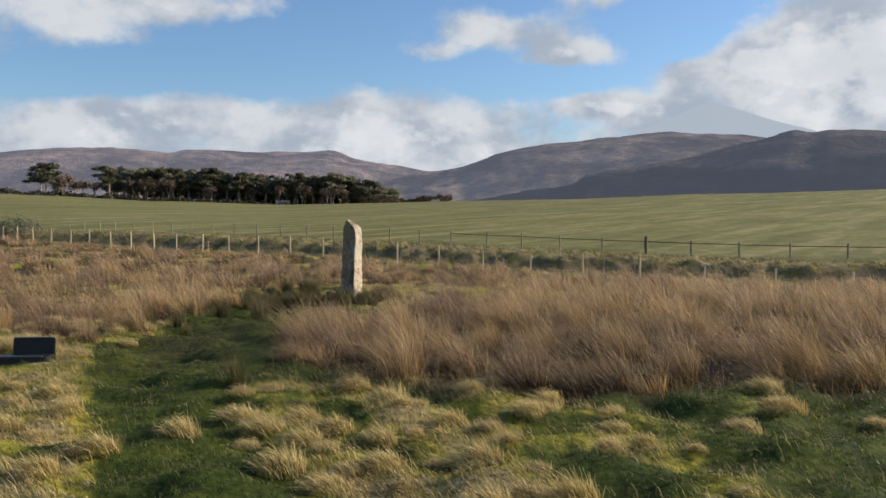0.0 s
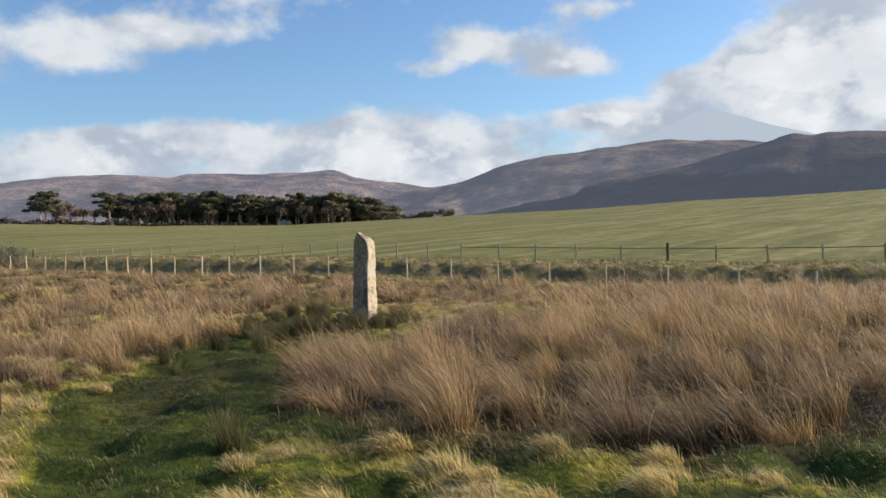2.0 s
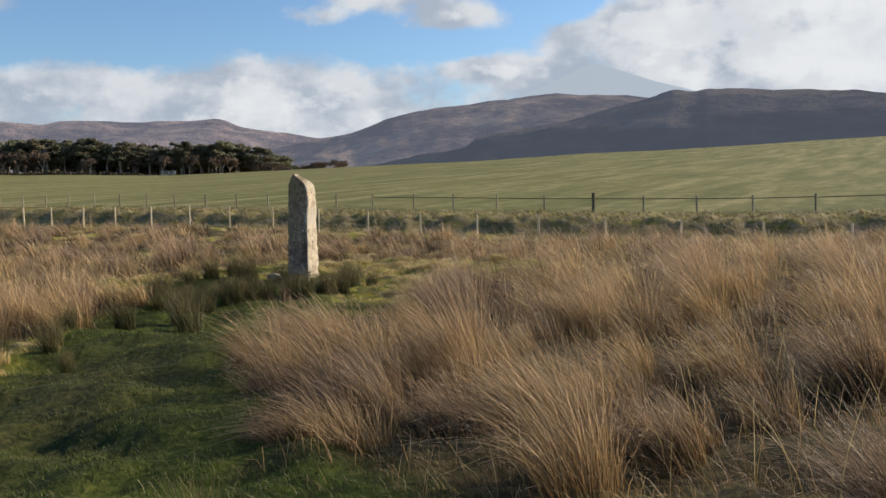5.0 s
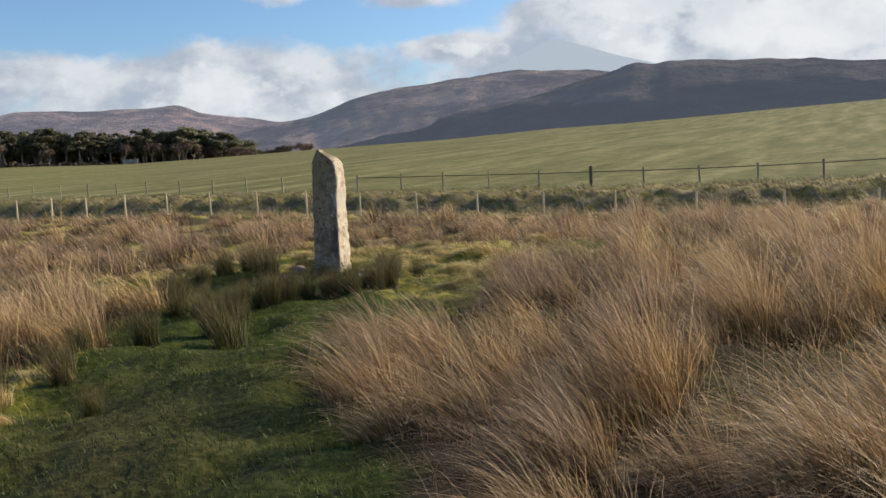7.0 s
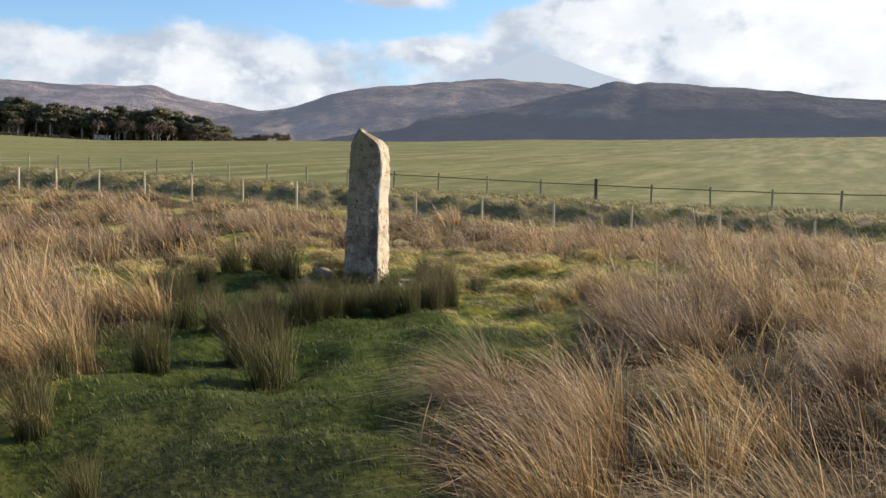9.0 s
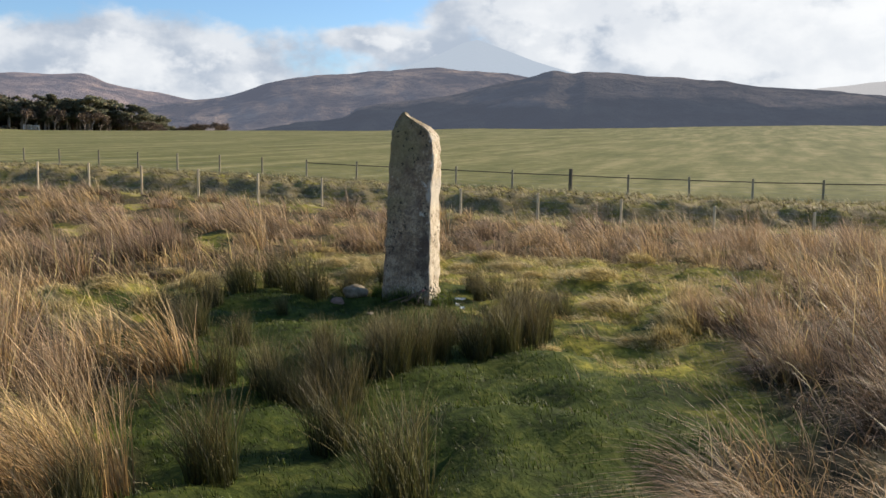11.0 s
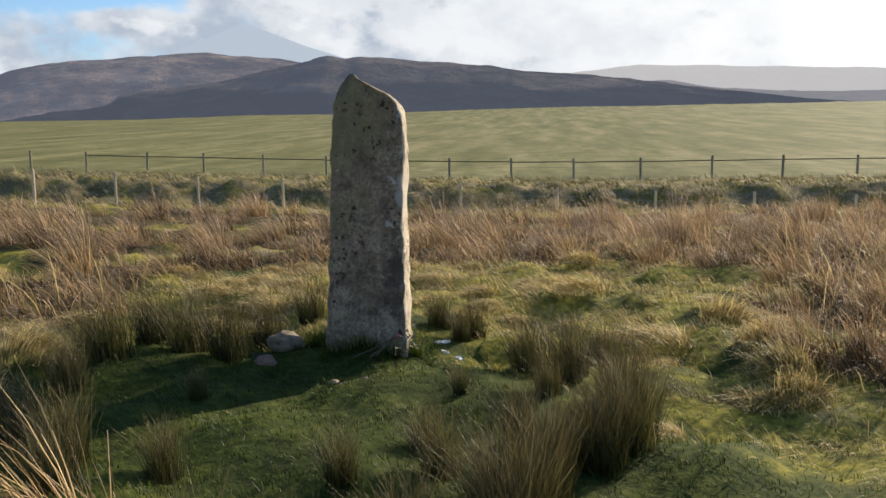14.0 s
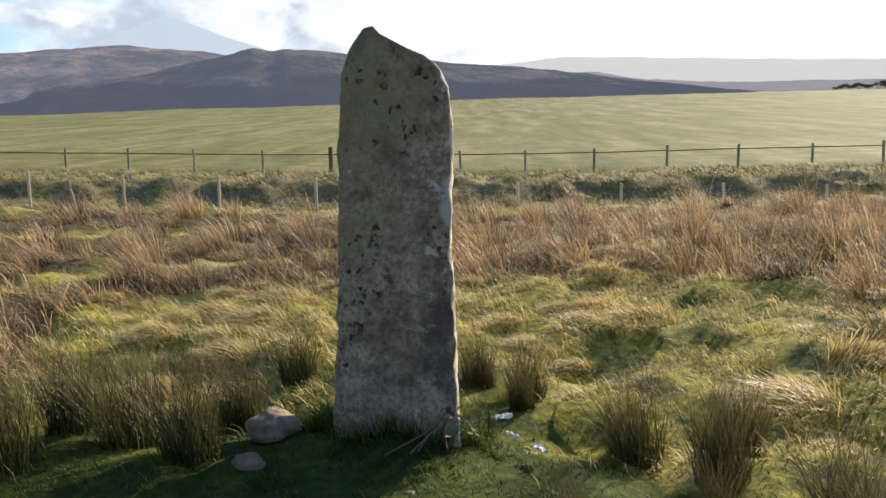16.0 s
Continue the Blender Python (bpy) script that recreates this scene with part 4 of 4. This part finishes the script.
def scrap(x, y, size, seed):
    """A bleached, crumpled scrap lying in the grass."""
    rng = random.Random(seed)
    bm = bmesh.new()
    bmesh.ops.create_grid(bm, x_segments=6, y_segments=4, size=0.5)
    for v in bm.verts:
        v.co = Vector((v.co.x * size + rng.uniform(-0.006, 0.006), v.co.y * size * 0.45 + rng.uniform(-0.006, 0.006), 0.05 + rng.uniform(0, 0.022)))
    bmesh.ops.solidify(bm, geom=bm.faces[:], thickness=0.003)
    mesh = bpy.data.meshes.new("scrap")
    bm.to_mesh(mesh)
    bm.free()
    mesh.materials.append(PALE)
    ob = new("scrap", mesh)
    ob.matrix_world = pose(x, y, float(height(x, y)), 0, 0, rng.uniform(0, 180))
    tagged(ob, "crumpled bleached scrap lying in green grass", "scrap")


scrap(-1.8, 20.2, 0.09, 1)
scrap(-1.7, 20.6, 0.1, 2)
scrap(-1.78, 20.42, 0.06, 3)
rock("pebble", (-2.58, 20.25, 0.0), (0.05, 0.035, 0.014), 11.0, BOULDER, "flat pale pebble sunk in turf", 15)
rock("pebble", (-2.47, 20.2, 0.0), (0.03, 0.025, 0.012), 12.0, BOULDER, "flat pale pebble sunk in turf", 70)
rock("pebble", (-2.68, 20.19, 0.0), (0.035, 0.03, 0.012), 13.0, BOULDER, "flat pale pebble sunk in turf", 40)


def marker_box():
    """Low black plastic box with a raised back, half hidden in the grass."""
    base = new("marker_box")
    base.matrix_world = pose(-5.15, 10.75, float(height(-5.15, 10.75)), 0, 0, 6)
    tagged(base, "low black plastic ground box with open lid among tussocks", "box")
    bm = bmesh.new()
    box(bm, (0.62, 0.34, 0.2), (0, 0, 0.07), 0.012)
    part("body", bm, PLASTIC, base)
    bm = bmesh.new()
    box(bm, (0.5, 0.05, 0.3), (0.05, 0.19, 0.22), 0.01, (-8, 0, 0))
    part("lid", bm, PLASTIC, base)
    # lighter grey strips along the upper edges of body and lid
    bm = bmesh.new()
    box(bm, (0.5, 0.04, 0.014), (0.0, -0.12, 0.178), 0.004)
    part("rim", bm, GREY_PLASTIC, base, "lighter grey edge")
    bm = bmesh.new()
    box(bm, (0.48, 0.045, 0.012), (0.05, 0.172, 0.376), 0.004)
    part("lid_edge", bm, GREY_PLASTIC, base, "lighter grey edge")


marker_box()


# ---------------------------------------------------------------- fences
def fence_at(c, s):
    return NX * c + NY * s, NY * c - NX * s


def post_mesh(name, tallness, thick, mat, seed):
    bm = bmesh.new()
    sides, rows = 10, 7
    rings = []
    for i in range(rows):
        z = -0.3 + (tallness + 0.3) * i / (rows - 1)
        ring = []
        for k in range(sides):
            t = 6.2832 * k / sides
            q = Vector((math.cos(t), math.sin(t), z * 2 + seed))
            ring.append(bm.verts.new((math.cos(t) * thick * (1 + 0.08 * noise.noise(q)), math.sin(t) * thick * (1 + 0.08 * noise.noise(q * 1.3)), z)))
        rings.append(ring)
    for a, b in zip(rings, rings[1:]):
        for k in range(sides):
            bm.faces.new((a[k], a[(k + 1) % sides], b[(k + 1) % sides], b[k]))
    bm.faces.new(rings[-1])
    bmesh.ops.bevel(bm, geom=[e for e in bm.edges if all(v in rings[-1] for v in e.verts)], offset=thick * 0.25, segments=1, affect="EDGES")
    mesh = bpy.data.meshes.new(name)
    bm.to_mesh(mesh)
    bm.free()
    mesh.materials.append(mat)
    return mesh


def fence(label, c, stations, ground, tallness, thick, mat, wires, rail, seed):
    """Posts along a line, wires strained between them, and a rail where there is one."""
    rng = random.Random(seed)
    s0 = stations[len(stations) // 2]
    ox, oy = fence_at(c, s0)
    base = new("fence")
    base.matrix_world = pose(ox, oy, 0)
    tagged(base, label, "fence")
    kinds = [post_mesh("post", tallness, thick, mat, 3.1 * i) for i in range(3)]
    spots = []
    for i, s in enumerate(stations):
        x, y = fence_at(c, s)
        z = float(ground(s))
        ob = new("post", kinds[i % 3])
        ob.parent = base
        ob.matrix_basis = pose(x - ox, y - oy, z + rng.uniform(-0.03, 0.03), rng.uniform(-1.5, 1.5), rng.uniform(-1.5, 1.5), rng.uniform(0, 360))
        spots.append((x - ox, y - oy, z))
    for h in wires:
        bm = bmesh.new()
        tube(bm, [(x - 0.05, y - 0.06, z + h) for x, y, z in spots], [0.003] * len(spots), 4)
        part("wire", bm, WIRE, base)
    for (x0, y0, z0), (x1, y1, z1) in zip(spots, spots[1:]) if rail else ():
        if x0 + ox < -1.0:
            continue
        bm = bmesh.new()
        a, b = Vector((x0, y0, z0 + rail)), Vector((x1, y1, z1 + rail))
        run = (b - a).length
        turn = math.degrees(math.atan2(y1 - y0, x1 - x0))
        rise = -math.degrees(math.asin((z1 - z0) / run))
        box(bm, (run - 0.02, 0.03, 0.042), (a + b) / 2, 0.006, (0, rise + rng.uniform(-0.5, 0.5), turn))
        part("rail", bm, RAIL_POST, base)
    return base


NEAR_POSTS = [-64.9, -62.9, -60.8, -58.5, -56.1, -53.9, -51.5, -49.3, -46.95, -44.75, -42.3, -39.95, -37.45, -34.9, -32.4, -29.85, -27.3, -24.7, -22.1, -19.5, -16.85, -14.15, -11.35, -8.5, -5.7, -2.9]
FAR_POSTS = [-76.7, -74.4, -72.0, -69.7, -67.4, -65.2, -62.7, -60.2, -57.8, -55.4, -52.9, -50.5, -48.05, -45.6, -43.0, -40.5, -38.05, -35.55, -33.1, -30.65, -28.0, -25.55, -23.0, -20.35, -17.7, -15.25, -12.7, -10.2, -7.55, -4.75, -2.0, 0.86, 3.6, 6.3, 9.0, 11.7]
fence("pale timber post and wire stock fence below the bank", NEAR_FENCE, NEAR_POSTS, near_posts, 1.12, 0.042, POST, (0.25, 0.45, 0.65, 0.85, 1.05), 0, 1)
fence("grey timber post and rail fence along the pasture", FAR_FENCE, FAR_POSTS, far_ground, 1.1, 0.05, OLD_POST, (0.3, 0.5, 0.7), 0.92, 2)


def strainer(s, label, brace):
    """A stouter straining post beside the far fence, with its slanting brace."""
    x, y = fence_at(FAR_FENCE - 0.16, s)
    base = new("strainer_post")
    base.matrix_world = pose(x, y, float(far_ground(s)))
    tagged(base, label, "fence post")
    ob = new("post", post_mesh("post", 1.22, 0.085, RAIL_POST, 9.0))
    ob.parent = base
    if brace:
        bm = bmesh.new()
        tube(bm, [(0.05, -0.03, 0.85), (NY * 1.5, -NX * 1.5, 0.02)], [0.05, 0.05], 8)
        part("brace", bm, RAIL_POST, base)


strainer(-76.7, "dark straining post with slanting brace at the fence end", True)
strainer(-17.7, "stout dark straining post in the pasture fence", False)


# ---------------------------------------------------------------- the pine wood
def polar(a, r):
    return EX + r * math.sin(radians(a)), EY + r * math.cos(radians(a))


def pine_parts(seed):
    """Old pine: bare leaning trunk with a few limbs, and a flat ragged crown of needle clumps."""
    rng = random.Random(seed)
    bm = bmesh.new()
    lean = (rng.uniform(-0.6, 0.6), rng.uniform(-0.6, 0.6))
    stem = [(lean[0] * t ** 1.5 + 0.12 * math.sin(5 * t + seed), lean[1] * t ** 1.5, 12.0 * t - 0.4) for t in np.linspace(0, 1, 8)]
    tube(bm, stem, [0.3 * (1 - 0.78 * t) for t in np.linspace(0, 1, 8)], 6)
    lobes = [(Vector(stem[-1]) + Vector((0, 0, -0.4)), 1.1)]
    for i in range(24):
        t = rng.uniform(0.42, 0.98)
        k = t * 7
        o = Vector(stem[int(k)]).lerp(Vector(stem[min(int(k) + 1, 7)]), k - int(k))
        a = rng.uniform(0, 6.283)
        reach = rng.uniform(0.5, 3.1) * (1.3 - 0.9 * abs(t - 0.66))
        tip = o + Vector((math.cos(a) * reach, math.sin(a) * reach, rng.uniform(0.2, 1.3)))
        tube(bm, [o, o.lerp(tip, 0.5) + Vector((0, 0, 0.25)), tip], [0.1, 0.07, 0.03], 4)
        lobes.append((tip, rng.uniform(0.55, 1.2)))
    trunk = bpy.data.meshes.new("trunk")
    bm.to_mesh(trunk)
    bm.free()
    trunk.materials.append(BARK)
    r = np.random.RandomState(seed)
    verts, faces = [], []
    for centre, size in lobes:
        for i in range(int(120 * size)):
            d = r.normal(size=3)
            d /= np.linalg.norm(d)
            q = np.array(centre) + d * np.array([1.25, 1.25, 0.5]) * size * r.uniform(0.3, 1.0) ** 0.5
            m = r.normal(size=(3, 3)) * 0.22
            k = len(verts)
            verts += [q + m[0], q + m[1], q + m[2], q + np.array([0, 0, 0.22]) + r.normal(size=3) * 0.1]
            faces += [(k, k + 1, k + 3), (k + 1, k + 2, k + 3), (k, k + 1, k + 2)]
    crown = bpy.data.meshes.new("crown")
    arrays(crown, np.array(verts), np.array(faces))
    crown.materials.append(NEEDLES)
    return trunk, crown


def bare_parts(seed):
    """Leafless broadleaf: forking limbs with a haze of twigs."""
    rng = random.Random(seed)
    bm = bmesh.new()
    tips = []

    def fork(o, d, long, thick, depth):
        tip = o + d * long
        tube(bm, [o, o.lerp(tip, 0.5) + Vector((rng.uniform(-1, 1), rng.uniform(-1, 1), 0)) * long * 0.06, tip], [thick, thick * 0.8, thick * 0.6], 4)
        if depth == 0:
            tips.append(tip)
            return
        for i in range(3):
            e = (d + Vector((rng.uniform(-1, 1), rng.uniform(-1, 1), rng.uniform(-0.1, 0.6))) * 0.75).normalized()
            fork(tip, e, long * rng.uniform(0.6, 0.8), thick * 0.55, depth - 1)

    fork(Vector((0, 0, -0.3)), Vector((0, 0, 1)), 2.6, 0.2, 3)
    trunk = bpy.data.meshes.new("trunk")
    bm.to_mesh(trunk)
    bm.free()
    trunk.materials.append(BARK)
    r = np.random.RandomState(seed)
    verts, faces = [], []
    for tip in tips:
        for i in range(26):
            q = np.array(tip) + r.normal(size=3) * 0.45
            d = r.normal(size=3) * 0.35 + np.array([0, 0, 0.25])
            w = r.normal(size=3) * 0.09
            k = len(verts)
            verts += [q - w, q + w, q + d]
            faces.append((k, k + 1, k + 2))
    crown = bpy.data.meshes.new("crown")
    arrays(crown, np.array(verts), np.array(faces))
    crown.materials.append(TWIGS)
    return trunk, crown


def plant(kind, parts, x, y, size, spin, label, group, wide=1.0):
    base = new(kind)
    base.matrix_world = pose(x, y, float(height(x, y)), 0, 0, spin) @ Matrix.Diagonal((size * wide, size * wide, size, 1))
    tagged(base, label, "tree", group)
    for name, mesh in zip(("trunk", "crown"), parts):
        ob = new(name, mesh)
        ob.parent = base
    return base


def wood():
    rng = random.Random(9)
    pines = [pine_parts(100 + i) for i in range(6)]
    bare = [bare_parts(200 + i) for i in range(3)]
    for i in range(120):
        a = -20.5 + 17.8 * (i / 119) + rng.uniform(-0.35, 0.35)
        r = CREST + 14 + rng.uniform(0, 42) + max(0, a + 8) * 3
        x, y = polar(a, r)
        plant("pine_tree", pines[i % 6], x, y, rng.uniform(0.72, 1.16) * (1.0 if a > -19 else 0.95), rng.uniform(0, 360), "dark old pine with bare trunk and ragged crown", "pines of the wood", 1.35)
    for i in range(60):
        a = -19.5 + 15.5 * (i / 59) + rng.uniform(-0.3, 0.3)
        x, y = polar(a, CREST + rng.uniform(60, 110) + max(0, a + 8) * 3)
        plant("pine_tree", pines[(i * 5) % 6], x, y, rng.uniform(0.75, 1.05), rng.uniform(0, 360), "dark old pine deep inside the wood", "pines of the wood", 1.6)
    for i in range(46):
        a = rng.uniform(-20.3, -4.5)
        x, y = polar(a, CREST + rng.uniform(9, 40) + max(0, a + 8) * 3)
        plant("bare_tree", bare[i % 3], x, y, rng.uniform(0.8, 1.25), rng.uniform(0, 360), "leafless brown tree under the pines", "bare trees by the wood", 1.1)
    for i in range(26):
        x, y = polar(rng.uniform(-3.9, 0.4), CREST + rng.uniform(8, 26))
        plant("bare_tree", bare[i % 3], x, y, rng.uniform(0.42, 0.62), rng.uniform(0, 360), "low leafless brown scrub tree at the wood's end", "bare trees by the wood", 1.6)
    for a, r, size in [(-24.6, CREST + 15, 0.95), (-24.9, CREST + 24, 0.9), (-21.0, CREST + 8, 0.95)]:
        x, y = polar(a, r)
        plant("pine_tree", pines[int(-a) % 6], x, y, size, rng.uniform(0, 360), "lone dark pine standing apart from the wood", "pines of the wood", 1.5)
    for i in range(64):
        a = rng.choice([rng.uniform(-36, -21.0), rng.uniform(-18, -9), rng.uniform(-3.6, 0.8)])
        x, y = polar(a, CREST + (rng.uniform(40, 75) if a < -8 else rng.uniform(12, 34)))
        plant("bare_tree", bare[i % 3], x, y, rng.uniform(0.95, 1.35) * (1.45 if -19 < a < -8 else 1.0 if a < -10 else 0.62), rng.uniform(0, 360), "leafless brown broadleaf tree", "bare trees by the wood", 1.2)
    for i in range(26):
        a = 56.6 + 0.28 * i + rng.uniform(-0.2, 0.2)
        x, y = polar(a, CREST + 12 + rng.uniform(0, 12))
        plant("bare_tree", bare[i % 3], x, y, rng.uniform(0.4, 0.6) * (0.8 + 0.02 * i), rng.uniform(0, 360), "dark leafless scrub tree on the field's crest", "scrub on the crest", 1.4)


wood()


def hedge():
    """Dark straggling scrub along the foot of the wood."""
    rng = np.random.RandomState(23)
    count = 8000
    deep = np.arange(count) > 3200
    a = np.where(deep, rng.uniform(-20.6, -4.0, count), rng.uniform(-34, -11, count))
    r = CREST + np.where(deep, rng.uniform(48, 80, count) + np.maximum(0, a + 8) * 3, rng.uniform(2, 9, count))
    x, y = EX + r * np.sin(np.radians(a)), EY + r * np.cos(np.radians(a))
    tallness = np.where(deep, 5.5, 2.4 * np.interp(a, [-34, -20, -15, -11], [1, 1, 0.7, 0.35])) * (0.6 + 0.4 * np.sin(a * 3.1) * np.sin(a * 1.3 + 1))
    q = np.stack([x, y, height(x, y) + rng.uniform(0, 1, count) ** 0.7 * tallness], -1)
    verts = (q[:, None, :] + rng.normal(size=(count, 4, 3)) * np.where(deep, 0.6, 0.33)[:, None, None]).reshape(-1, 3)
    k = np.arange(count)[:, None] * 4
    faces = np.concatenate([k + np.array([[0, 1, 2]]), k + np.array([[1, 2, 3]])])
    mesh = bpy.data.meshes.new("hedge")
    arrays(mesh, verts, faces)
    mesh.materials.append(SCRUB)
    tagged(new("hedge", mesh), "dark brown straggling scrub below the wood", "hedge", kind="stuff")


hedge()


def gorse(c, s, size, seed):
    """A dark evergreen bush by the fence: short stems and ragged clumps."""
    x, y = fence_at(c, s)
    base = new("gorse_bush")
    base.matrix_world = pose(x, y, float(height(x, y)))
    tagged(base, "dark green gorse bush beside the wire fence", "bush", "bushes by the fence")
    rng = random.Random(seed)
    bm = bmesh.new()
    tips = []
    for i in range(7):
        a = 0.9 * i
        tip = Vector((math.cos(a) * size * 0.5, math.sin(a) * size * 0.5, size * rng.uniform(0.45, 0.8)))
        tube(bm, [(0, 0, -0.1), tip * 0.5, tip], [0.03, 0.025, 0.012], 4)
        tips.append(tip)
    part("stem", bm, BARK, base)
    r = np.random.RandomState(seed)
    q = np.array(tips)[r.randint(0, 7, 700)] + r.normal(size=(700, 3)) * size * 0.2
    q[:, 2] = np.maximum(q[:, 2], 0.06)
    verts = (q[:, None, :] + r.normal(size=(700, 3, 3)) * 0.06).reshape(-1, 3)
    mesh = bpy.data.meshes.new("foliage")
    arrays(mesh, verts, np.arange(2100).reshape(-1, 3))
    mesh.materials.append(NEEDLES)
    ob = new("foliage", mesh)
    ob.parent = base


gorse(37.6, -66.8, 1.5, 1)
gorse(37.4, -64.6, 1.2, 2)
gorse(38.5, -68.8, 1.1, 3)


def field_gate():
    """Galvanised gate at the edge of the wood."""
    x, y = polar(-10.2, CREST - 4)
    base = new("field_gate")
    base.matrix_world = pose(x, y, float(height(x, y)), 0, 0, 8)
    tagged(base, "pale galvanised field gate by the pine wood", "gate")
    for i in range(5):
        bm = bmesh.new()
        tube(bm, [(-2.2, 0, 0.3 + 0.28 * i), (2.2, 0, 0.3 + 0.28 * i)], [0.05, 0.05], 5)
        part("bar", bm, GATE, base)
    for u in (-2.2, 0.0, 2.2):
        bm = bmesh.new()
        tube(bm, [(u, 0, -0.2), (u, 0, 1.6)], [0.07, 0.07], 5)
        part("upright", bm, GATE, base)


field_gate()
